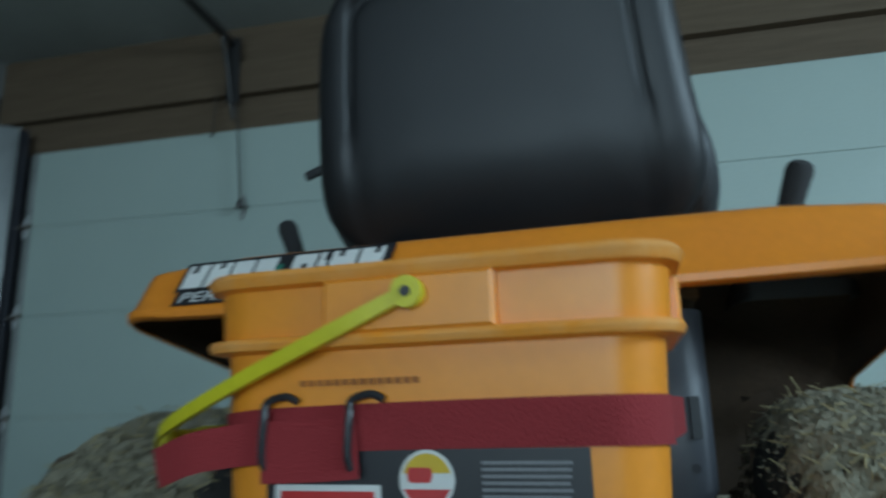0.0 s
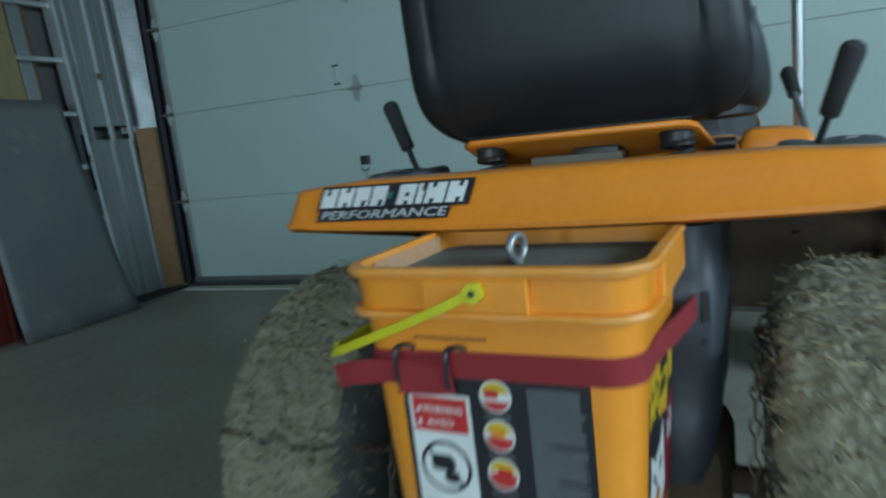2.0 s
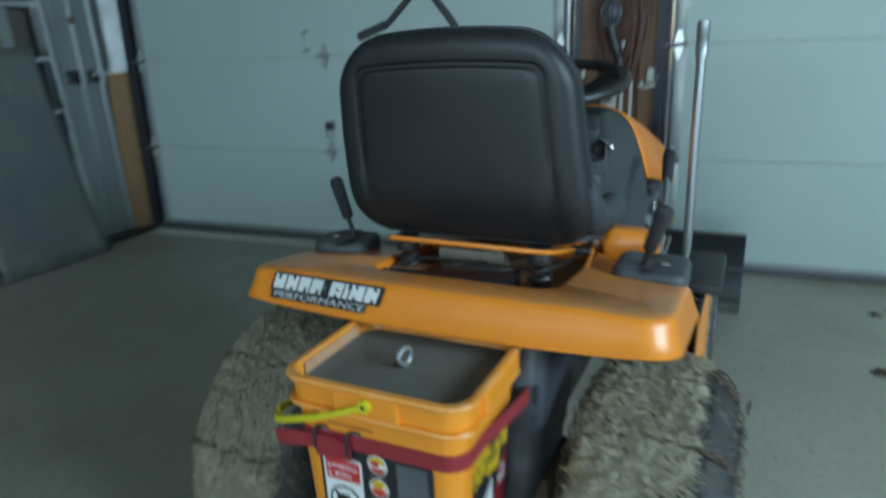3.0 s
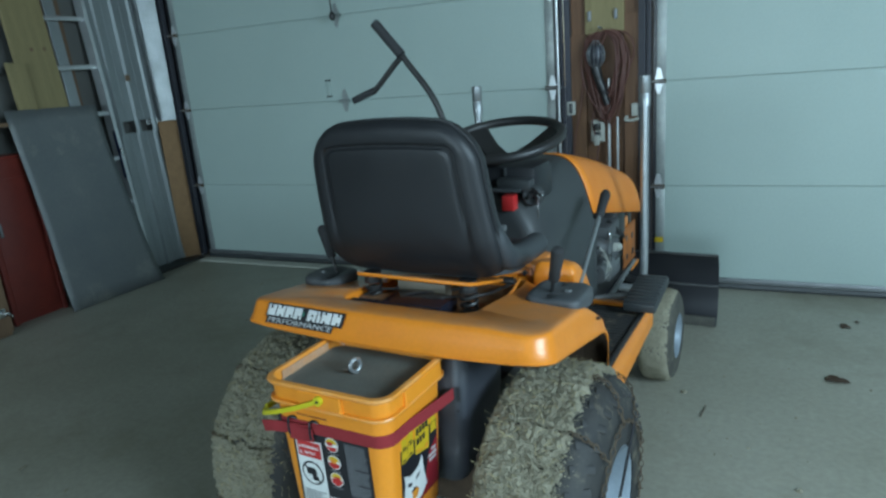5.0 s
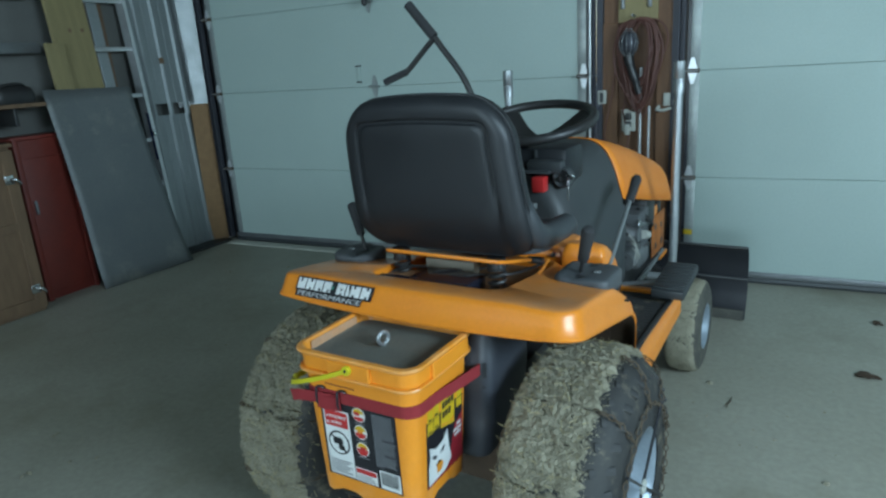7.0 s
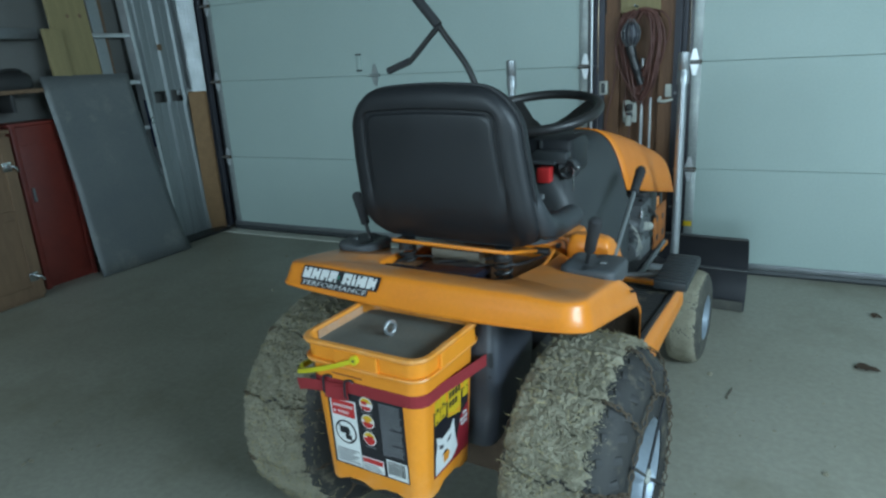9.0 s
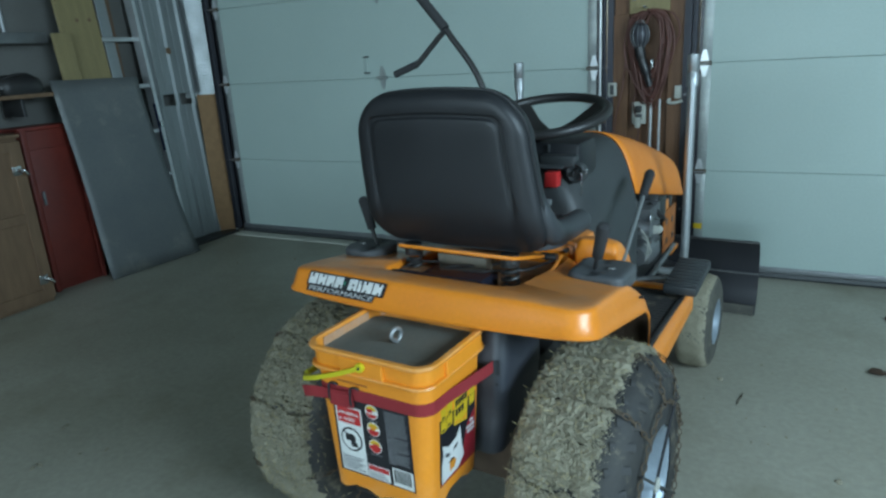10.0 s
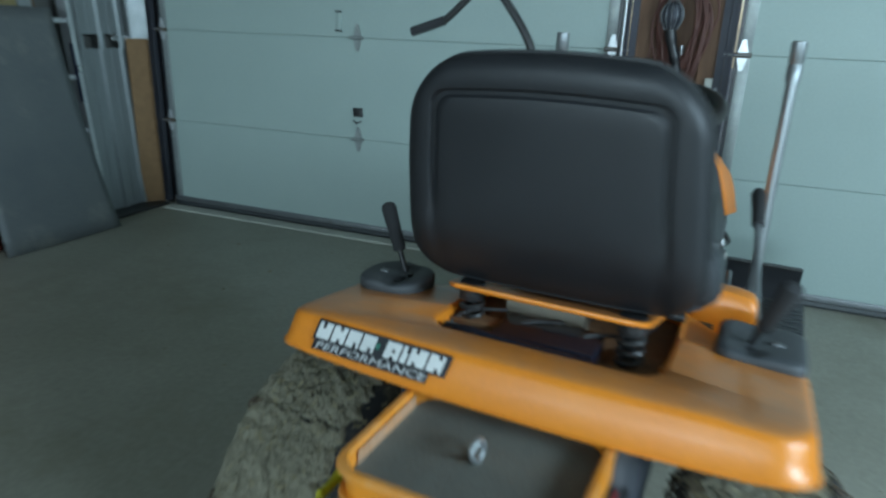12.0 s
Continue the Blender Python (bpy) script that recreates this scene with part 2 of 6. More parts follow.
def part(name, bm, material, parent=None, label="", smooth=True, solid=0.0, bevel=0.0):
    bmesh.ops.recalc_face_normals(bm, faces=bm.faces)
    me = bpy.data.meshes.new(name)
    bm.to_mesh(me)
    bm.free()
    me.materials.append(material)
    if smooth:
        me.polygons.foreach_set("use_smooth", [True] * len(me.polygons))
        me.set_sharp_from_angle(angle=radians(38))
    ob = new(name, me)
    if parent:
        ob.parent = parent
    if label:
        ob["label"] = label
    if solid:
        s = ob.modifiers.new("thickness", "SOLIDIFY")
        s.thickness, s.offset = solid, -1
    if bevel:
        v = ob.modifiers.new("edges", "BEVEL")
        v.width, v.segments, v.limit_method, v.angle_limit = bevel, 2, "ANGLE", radians(40)
    return ob


def box(bm, x0, x1, y0, y1, z0, z1, bevel=0.0, m=None):
    v = [bm.verts.new((x, y, z)) for z in (z0, z1) for x, y in ((x0, y0), (x1, y0), (x1, y1), (x0, y1))]
    f = [bm.faces.new([v[i] for i in q]) for q in ((3, 2, 1, 0), (4, 5, 6, 7), (0, 1, 5, 4), (1, 2, 6, 5), (2, 3, 7, 6), (3, 0, 4, 7))]
    if bevel:
        e = list({e for q in f for e in q.edges})
        r = bmesh.ops.bevel(bm, geom=e, offset=bevel, segments=2, affect="EDGES", profile=0.5)
        v = list({w for q in r["faces"] for w in q.verts} | {w for w in v if w.is_valid})
    if m is not None:
        bmesh.ops.transform(bm, matrix=m, verts=[w for w in v if w.is_valid])
    return bm


def B(*a, **k):
    return box(bmesh.new(), *a, **k)


def loft(bm, loops, close=True, cap0=False, cap1=False):
    rows = [[bm.verts.new(p) for p in lp] for lp in loops]
    n = len(rows[0])
    for a, c in zip(rows, rows[1:]):
        for i in range(n if close else n - 1):
            j = (i + 1) % n
            bm.faces.new((a[i], a[j], c[j], c[i]))
    if cap0:
        bm.faces.new(rows[0][::-1])
    if cap1:
        bm.faces.new(rows[-1])
    return bm


def ring_axes(d):
    d = Vector(d).normalized()
    u = d.cross(Vector((0, 0, 1)) if abs(d.z) < 0.9 else Vector((1, 0, 0))).normalized()
    return u, d.cross(u)


def tube(bm, pts, r, seg=10, closed=False, cap=True):
    pts = [Vector(p) for p in pts]
    n = len(pts)
    loops, u = [], None
    for i, p in enumerate(pts):
        if closed:
            d = pts[(i + 1) % n] - pts[i - 1]
        else:
            d = pts[min(i + 1, n - 1)] - pts[max(i - 1, 0)]
        d.normalize()
        if u is None:
            u = ring_axes(d)[0]
        u = (u - d * u.dot(d)).normalized()
        w = d.cross(u)
        rr = r[i] if isinstance(r, (list, tuple)) else r
        loops.append([p + u * math.cos(a) * rr + w * math.sin(a) * rr for a in [2 * math.pi * k / seg for k in range(seg)]])
    if closed:
        loops.append(loops[0])
        loft(bm, loops)
        bmesh.ops.remove_doubles(bm, verts=bm.verts, dist=1e-6)
        return bm
    return loft(bm, loops, cap0=cap, cap1=cap)


def rod(p, q, r, seg=12):
    return tube(bmesh.new(), (p, q), r, seg)


def smooth_path(pts, n=8):
    """Points along a Catmull-Rom curve through pts."""
    p = [Vector(q) for q in pts]
    p = [p[0] * 2 - p[1], *p, p[-1] * 2 - p[-2]]
    out = []
    for a, b, c, d in zip(p, p[1:], p[2:], p[3:]):
        for k in range(n):
            t = k / n
            out.append(0.5 * ((2 * b) + (c - a) * t + (2 * a - 5 * b + 4 * c - d) * t * t + (3 * b - a - 3 * c + d) * t ** 3))
    return out + [p[-2]]


def rrect(x0, x1, y0, y1, r, z=0.0, k=6, per=6, first=None):
    """A rounded rectangle with points along its sides, anticlockwise from the right side's foot, whose radius is first if given."""
    out = []
    f = first or r
    corners = ((x1 - f, y0 + f, -90, f), (x1 - r, y1 - r, 0, r), (x0 + r, y1 - r, 90, r), (x0 + r, y0 + r, 180, r))
    for i, (cx, cy, a, r) in enumerate(corners):
        arc = [(cx + r * math.cos(radians(a + 90 * j / k)), cy + r * math.sin(radians(a + 90 * j / k))) for j in range(k + 1)]
        out += arc
        nx, ny, na, nr = corners[(i + 1) % 4]
        e = (nx + nr * math.cos(radians(na)), ny + nr * math.sin(radians(na)))
        out += [(arc[-1][0] + (e[0] - arc[-1][0]) * j / per, arc[-1][1] + (e[1] - arc[-1][1]) * j / per) for j in range(1, per)]
    return [Vector((x, y, z)) for x, y in out]


def lathe(bm, prof, centre, axis="x", seg=40):
    """Turns (along, radius) pairs about an axis through centre."""
    loops = []
    for a, r in prof:
        lp = []
        for k in range(seg):
            t = 2 * math.pi * k / seg
            c, s = r * math.cos(t), r * math.sin(t)
            lp.append({"x": Vector((a, c, s)), "y": Vector((s, a, c)), "z": Vector((c, s, a))}[axis] + Vector(centre))
        loops.append(lp)
    return loft(bm, loops)


def shift(bm, m):
    bmesh.ops.transform(bm, matrix=m, verts=bm.verts)
    return bm


def words(text, size, m, material, parent, name="lettering", width=None, shear=0.0, thick=0.0004):
    """Lettering in the built-in font, as a mesh lying in the xy plane of m."""
    cu = bpy.data.curves.new(name, "FONT")
    cu.body, cu.size, cu.shear, cu.extrude, cu.align_x, cu.align_y = text, size, shear, thick, "CENTER", "CENTER"
    cu.resolution_u = 2
    tmp = new("tmp", cu)
    bpy.context.view_layer.update()
    me = bpy.data.meshes.new_from_object(tmp.evaluated_get(bpy.context.evaluated_depsgraph_get()))
    bpy.data.objects.remove(tmp)
    if width:
        xs = [v.co.x for v in me.vertices]
        me.transform(Matrix.Scale(width / (max(xs) - min(xs)), 4, (1, 0, 0)))
    me.transform(m)
    me.materials.clear()
    me.materials.append(material)
    ob = new(name, me)
    ob.parent = parent
    return ob

# ---- the garage ----
DOOR_Y = 2.50
SEAMS = (0.02, 0.556, 1.10, 1.612, 2.06)


def setting(name, bm, material, label, category, **k):
    return tagged(part(name, bm, material, None, **k), label, category, kind="structure")


floor_bm = bmesh.new()
box(floor_bm, -3.5, 3.6, -8.2, 2.9, -0.15, 0.0)
setting("floor", floor_bm, CONCRETE, "grey stained concrete garage slab", "floor", smooth=False)
setting("ceiling", B(-3.5, 3.6, -8.2, 2.75, 2.72, 2.85), CEILING, "dull grey boarded garage ceiling", "ceiling", smooth=False)
setting("wall_west", B(-3.45, -3.31, -8.2, 2.75, 0, 2.72), PLASTER, "grey garage side wall behind stored sheets", "wall", smooth=False)
# door wall: piers, post and header
bm = bmesh.new()
for x0, x1 in ((-3.31, -3.0), (-0.20, 0.23), (3.06, 3.4)):
    box(bm, x0, x1, 2.56, 2.75, 0, 2.07)
box(bm, -3.31, 3.4, 2.56, 2.75, 2.07, 2.72)
setting("wall_north", bm, HEADER_WOOD, "rough brown lumber framing round the garage doors", "wall", smooth=False)
# side wall with a window, rear wall with two
bm = bmesh.new()
box(bm, 3.4, 3.55, -8.2, -1.9, 0, 2.72)
box(bm, 3.4, 3.55, 0.1, 2.75, 0, 2.72)
box(bm, 3.4, 3.55, -1.9, 0.1, 2.33, 2.72)
box(bm, 3.4, 3.55, -1.9, 0.1, 0, 1.4)
setting("wall_east", bm, PLASTER, "grey garage wall with a window opening", "wall", smooth=False)
bm = bmesh.new()
box(bm, -3.31, -2.7, -8.15, -8.0, 0, 2.72)
box(bm, -1.7, -0.6, -8.15, -8.0, 0, 2.72)
box(bm, -2.7, -1.7, -8.15, -8.0, 1.93, 2.72)
box(bm, -2.7, -1.7, -8.15, -8.0, 0, 1.07)
box(bm, 2.7, 3.4, -8.15, -8.0, 0, 2.72)
box(bm, -0.6, 2.7, -8.15, -8.0, 2.2, 2.72)
box(bm, -0.6, 2.7, -8.15, -8.0, 0, 0.9)
setting("wall_south", bm, PLASTER, "grey garage rear wall with two window openings", "wall", smooth=False)
setting("ground", B(-30, 30, -30, 30, -0.4, -0.16), CONCRETE, "plain ground outside the garage", "ground", smooth=False)

# header lumber: upper and lower plank with a rough top edge
bm = bmesh.new()
box(bm, -3.25, 3.4, 2.50, 2.56, 2.275, 2.47, 0.004)
setting("header_plank", bm, HEADER_WOOD, "rough brown header plank over the garage doors", "beam", smooth=False)


def hinge_bm(w=0.05, h=0.14):
    """A galvanised leaf hinge: two tapered leaves and a knuckle."""
    bm = bmesh.new()
    for s in (1, -1):
        loft(bm, [[Vector((x, y, z * s)) for x, z in ((-w / 2, 0.004), (w / 2, 0.004), (w / 6, h / 2), (-w / 6, h / 2))] for y in (0.0, -0.004)], cap0=True, cap1=True)
        tube(bm, ((0, -0.004, s * h * 0.36), (0, -0.010, s * h * 0.36)), 0.007, 8)
    tube(bm, ((-w * 0.75, -0.012, 0), (w * 0.75, -0.012, 0)), 0.009, 10)
    return bm


def garage_door(name, x0, x1, label, latch):
    door = thing(name, label, "garage door", pose((x0 + x1) / 2, DOOR_Y, 0), "overhead doors", "structure")
    hw = (x1 - x0) / 2
    for i, (z0, z1) in enumerate(zip(SEAMS, SEAMS[1:])):
        bm = bmesh.new()
        lp = []
        for inset, y in ((0.0, 0.045), (0.0, 0.004), (0.0006, 0.0012), (0.0022, 0.0)):
            lp.append([Vector((x, y, z)) for x, z in ((-hw + inset, z0 + 0.0005 + inset), (hw - inset, z0 + 0.0005 + inset), (hw - inset, z1 - 0.0005 - inset), (-hw + inset, z1 - 0.0005 - inset))])
        loft(bm, lp, cap0=True, cap1=True)
        part("door_section", bm, DOOR_WHITE, door, smooth=False)
        for s in (-1, 1):
            # black strip added for the shadow between door edge and track
            part("edge_shade_strip", B(s * hw - (0.016 if s > 0 else 0), s * hw + (0 if s > 0 else 0.016), -0.0065, -0.0005, z0 + 0.006, z1 - 0.006), LABEL_BLACK, door, "black strip painted for the gap shade at the door edge", smooth=False)
            bm = B(s * hw - (0.062 if s > 0 else -0.0165), s * hw + (-0.0165 if s > 0 else 0.062), -0.0045, -0.0005, z0 + 0.006, z1 - 0.006, 0.001)
            for k in range(3):
                z = z0 + (z1 - z0) * (0.2 + 0.3 * k)
                tube(bm, ((s * (hw - 0.03), -0.004, z), (s * (hw - 0.03), -0.008, z)), 0.006, 8)
            part("end_stile", bm, STILE, door, "galvanised steel end stile")
        if i:
            for x in (0.0,):
                h = part("hinge", shift(hinge_bm(), pose(x, -0.001, z0)), STILE, door, "galvanised leaf hinge")
            for s in (-1, 1):
                h = part("roller_hinge", shift(hinge_bm(0.045, 0.13), pose(s * (hw - 0.028), -0.006, z0)), ALU, door, "galvanised roller hinge")
                part("roller", rod((s * (hw - 0.06), -0.03, z0), (s * (hw + 0.05), -0.03, z0), 0.006), STEEL, h)
                part("bracket", B(s * (hw - 0.028) - 0.036, s * (hw - 0.028) + 0.036, -0.034, -0.006, z0 - 0.010, z0 + 0.010, 0.004), RUST, h)
    bm = bmesh.new()
    loft(bm, [[Vector((x, y, z)) for y, z in ((-0.004, 0.0), (-0.012, 0.012), (-0.008, 0.03), (0.04, 0.03), (0.045, 0.0))] for x in (-hw, hw)], cap0=True, cap1=True)
    part("bottom_seal", bm, GREY_PLASTIC, door, "dark rubber bottom seal")
    part("bottom_rail", B(-hw, hw, -0.009, -0.0005, 0.032, 0.062, 0.002), STEEL, door)
    if latch:
        part("lock_plate", B(-0.03, 0.03, -0.008, 0.0, 0.68, 0.73, 0.003), BLACK_PAINT, door, "small black slide lock")
        part("lock_hasp", tube(bmesh.new(), [(-0.025, -0.012, 0.66), (0, -0.02, 0.645), (0.025, -0.012, 0.66)], 0.005, 8), STEEL, door)
        keep = part("lock_keeper", B(-0.128, -0.100, -0.006, 0, 1.135, 1.225, 0.002), DOOR_WHITE, door, "white lock keeper plate")
        for z in (1.128, 1.226):
            part("keeper_clip", B(-0.134, -0.094, -0.010, 0, z, z + 0.009, 0.002), BLACK_PAINT, keep)
    return door


garage_door("garage_door_1", -2.99, -0.238, "closed pale green-white sectional garage door with steel hinges", True)
garage_door("garage_door_2", 0.262, 3.0, "closed pale green-white sectional garage door beside the post", False)


def door_track(x, side):
    """A vertical rolled channel with its angle bracket, standing beside a door."""
    t = thing("door_track", "galvanised vertical garage door track", "track", pose(x, 2.50, 0), "door tracks", "structure")
    bm = bmesh.new()
    prof = ((-0.016, -0.052), (-0.016, -0.012), (0.016, -0.012), (0.016, -0.052), (0.010, -0.052), (0.010, -0.018), (-0.010, -0.018), (-0.010, -0.052))
    loft(bm, [[Vector((px * side, py, z)) for px, py in prof] for z in (0.03, 2.2)], cap0=True, cap1=True)
    part("channel", bm, TRACK, t)
    bm = bmesh.new()
    prof = ((0.018, -0.010), (0.05, -0.010), (0.05, 0.055), (0.046, 0.055), (0.046, -0.006), (0.018, -0.006))
    loft(bm, [[Vector((px * side, py, z)) for px, py in prof] for z in (0.02, 2.2)], cap0=True, cap1=True)
    part("wall_angle", bm, TRACK, t)
    for z in (0.35, 0.95, 1.55, 2.05):
        part("bolt", rod((0.034 * side, -0.010, z), (0.034 * side, -0.018, z), 0.008, 6), STEEL, t)
    return t


door_track(-3.02, -1)
door_track(-0.214, 1)
door_track(0.238, -1)
door_track(3.03, 1)
setting("conduit", tube(bmesh.new(), [(-0.218, 2.437, 0.0), (-0.218, 2.437, 2.25)], 0.0065, 10), ALU, "thin bright conduit beside the post", "trim")
setting("threshold", B(-3.0, -0.24, 2.385, 2.475, -0.02, 0.006, 0.002), SILL, "pale strip of sill below the garage door", "sill", smooth=False)
setting("warning_tag", B(0.268, 0.318, 2.4935, 2.4948, 0.245, 0.274), LABEL_YELLOW, "small yellow sticker on the steel door stile", "sticker", smooth=False)

# the post between the doors, faced with stained plywood
post = thing("wood_post", "brown stained plywood facing on the post between doors", "post", pose(0.015, 2.53, 0), kind="structure")
part("facing", B(-0.195, 0.195, -0.004, 0.029, 0, 2.28, 0.002), BROWN_WOOD, post, smooth=False)
part("batten", B(-0.185, -0.10, -0.028, -0.005, 0.05, 1.36, 0.002), BROWN_WOOD, post, smooth=False)
part("batten", B(0.10, 0.185, -0.026, -0.005, 0.05, 1.45, 0.002), BROWN_WOOD, post, smooth=False)
part("hook_board", B(-0.10, 0.10, -0.030, -0.005, 1.36, 1.62, 0.003), PINE, post, "paler board with two hooks", smooth=False)
for x in (-0.075, 0.06):
    part("hook", B(x - 0.009, x + 0.009, -0.046, -0.030, 1.425, 1.475, 0.003), STEEL, post)

# ---- the lawn tractor ----
TR = pose(0, 0.029, 0, 0, 0, -4.17)
tractor = thing("lawn_tractor", "orange lawn tractor with muddy chained tyres and exhaust stacks", "lawn tractor", TR)


def fender_foot(x, y):
    """Height of the fender's lower edge: level behind, falling over the tyre, a pillar with a slot down to the running board."""
    if y > 0.434 and 0.286 < x < 0.316:
        return 0.69
    if abs(x) < 0.34 and y < 0.25:
        return 0.670 + 0.05 * x * x
    if y > 0.434:
        return 0.452
    bend = min(1.0, max(0.0, y - 0.379) / 0.055)
    return 0.678 - 0.205 * max(0, y) - 0.055 * (1 - (1 - bend * bend) ** 0.5)


def fender_fall(y):
    """How far the deck has dropped below its level: it leans forward and turns under at the pillar."""
    d, e = max(0.0, y - 0.04), max(0.0, y - 0.265)
    return 0.135 * d * d / (d + 0.03) + 0.62 * e * e / (e + 0.09) + (0.04 * ((y - 0.43) / 0.025) ** 2 if y > 0.43 else 0)


def fender():
    bm = bmesh.new()
    loops = []
    for inset, z in ((0.006, None), (0.0005, 0.004), (0.0, 0.010), (0.006, 0.690), (0.0135, 0.710), (0.020, 0.728), (0.0235, 0.735), (0.030, 0.7385), (0.040, 0.740), (0.058, 0.7405)):
        lp = rrect(-0.398 + inset * 0.6, 0.402 - inset * 0.6, inset, 0.455 - inset * 0.15, max(0.02, 0.034 - inset * 0.3), 0, 8, 48, max(0.02, 0.058 - inset * 0.3))
        for p in lp:
            foot = fender_foot(p.x, p.y)
            if z is None:
                p.z = foot
            elif z < 0.1:
                p.z = foot + z
            else:
                p.z = foot + 0.010 + (0.7425 - fender_fall(p.y) - 0.010 * max(0.0, abs(p.x) - 0.26) / 0.14 - foot - 0.010) * (z - 0.682) / 0.0585
            if p.y < 0.12:
                p.y -= 0.016 * (1 - (p.x / 0.40) ** 2) * (1 - p.y / 0.12)
        loops.append(lp)
    for x, y0, y1, z in ((0.202, 0.078, 0.425, 0.7420), (0.195, 0.086, 0.42, 0.737), (0.191, 0.092, 0.415, 0.64)):
        lp = rrect(0.031 - x, x, y0, y1, 0.045, 0, 8, 48)
        for p in lp:
            p.z = max(0.64, z - 0.85 * fender_fall(min(p.y, 0.30)))
        loops.append(lp)
    loft(bm, loops)
    return bm


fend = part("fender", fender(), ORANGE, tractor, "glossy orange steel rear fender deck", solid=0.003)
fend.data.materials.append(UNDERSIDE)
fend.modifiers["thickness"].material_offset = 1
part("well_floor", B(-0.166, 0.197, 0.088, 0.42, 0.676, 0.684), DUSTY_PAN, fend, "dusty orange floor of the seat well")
part("tunnel", B(-0.235, 0.205, 0.470, 0.62, 0.64, 0.738, 0.03), ORANGE, fend)
bm = bmesh.new()
loft(bm, [[Vector((x, y, z - e * (z - 0.63) / 0.11)) for y, z in ((0.470, 0.60), (0.454, 0.66), (0.452, 0.705), (0.454, 0.732), (0.462, 0.745), (0.478, 0.750), (0.510, 0.742), (0.555, 0.708), (0.600, 0.63), (0.60, 0.60))] for x, e in ((0.196, 0.05), (0.199, 0.016), (0.206, 0.004), (0.218, 0.0), (0.262, 0.001), (0.280, 0.004), (0.293, 0.007), (0.301, 0.012), (0.306, 0.022), (0.308, 0.05))], cap0=True, cap1=True)
part("tunnel_shoulder", bm, ORANGE, fend)
part("tunnel_lip", tube(bmesh.new(), smooth_path([(0.140, 0.467, 0.726), (0.178, 0.466, 0.724), (0.190, 0.465, 0.712), (0.191, 0.464, 0.665)], 5), 0.003, 8), DARK_ORANGE, fend)
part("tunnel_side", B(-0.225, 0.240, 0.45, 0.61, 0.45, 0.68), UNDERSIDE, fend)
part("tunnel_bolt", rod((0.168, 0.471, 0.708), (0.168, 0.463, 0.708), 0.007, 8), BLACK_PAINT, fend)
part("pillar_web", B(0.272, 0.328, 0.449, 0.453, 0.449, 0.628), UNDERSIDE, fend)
part("fender_screw", rod((0.393, 0.354, 0.650), (0.4025, 0.354, 0.650), 0.0035, 8), BLACK_PAINT, fend)

# decal on the fender's sloping rear face: brand drawn as plain slanted blocks
FACE = pose(-0.2030, -0.0128, 0.674, 90 - 19.6, 0, -2.3) @ Matrix.Scale(1.03, 4, (1, 0, 0))


def slab(x0, x1, y0, y1, lean=0.25, z=0.0008, t=0.0004):
    bm = bmesh.new()
    q = [(x0 + lean * y0, y0), (x1 + lean * y0, y0), (x1 + lean * y1, y1), (x0 + lean * y1, y1)]
    return loft(bm, [[Vector((x, y, h)) for x, y in q] for h in (z - t, z)], cap0=True, cap1=True)


decal = part("decal", shift(slab(-0.127, 0.106, 0.032, 0.066, z=0.0010), FACE), LABEL_BLACK, tractor, "black and white slanted maker's decal", smooth=False)
part("decal_band", shift(slab(-0.122, 0.082, 0.0165, 0.0325, z=0.0010), FACE), LABEL_BLACK, decal, smooth=False)
xs, rnd_d = -0.122, random.Random(3)
for wd in (0.0276, 0.0276, 0.0266, 0.0266, -0.0148, 0.0286, 0.0128, 0.0308, 0.0276):
    if wd > 0:
        bm = slab(xs, xs + wd - 0.0035, 0.036, 0.0625, z=0.0017)
        part("block", shift(bm, FACE), LABEL_WHITE, decal, smooth=False)
        u = xs + wd * rnd_d.choice((0.25, 0.4, 0.5))
        for v0, v1 in rnd_d.choice((((0.036, 0.044),), ((0.053, 0.0625),), ((0.0465, 0.0515), (0.036, 0.041)), ((0.036, 0.042), (0.056, 0.0625)))):
            part("notch", shift(slab(u, u + min(0.0055, abs(wd) * 0.35), v0, v1, z=0.0022), FACE), LABEL_BLACK, decal, smooth=False)
    xs += abs(wd)
part("leaf_mark", shift(slab(-0.016, -0.009, 0.045, 0.054, z=0.0017), FACE), paint("label_green", (0.03, 0.2, 0.14), 0.4, bump=0.0), decal, smooth=False)
words("PERFORMANCE", 0.0165, FACE @ pose(-0.014, 0.0245, 0.0014), LABEL_SILVER, decal, "lettering", width=0.198, shear=0.25)
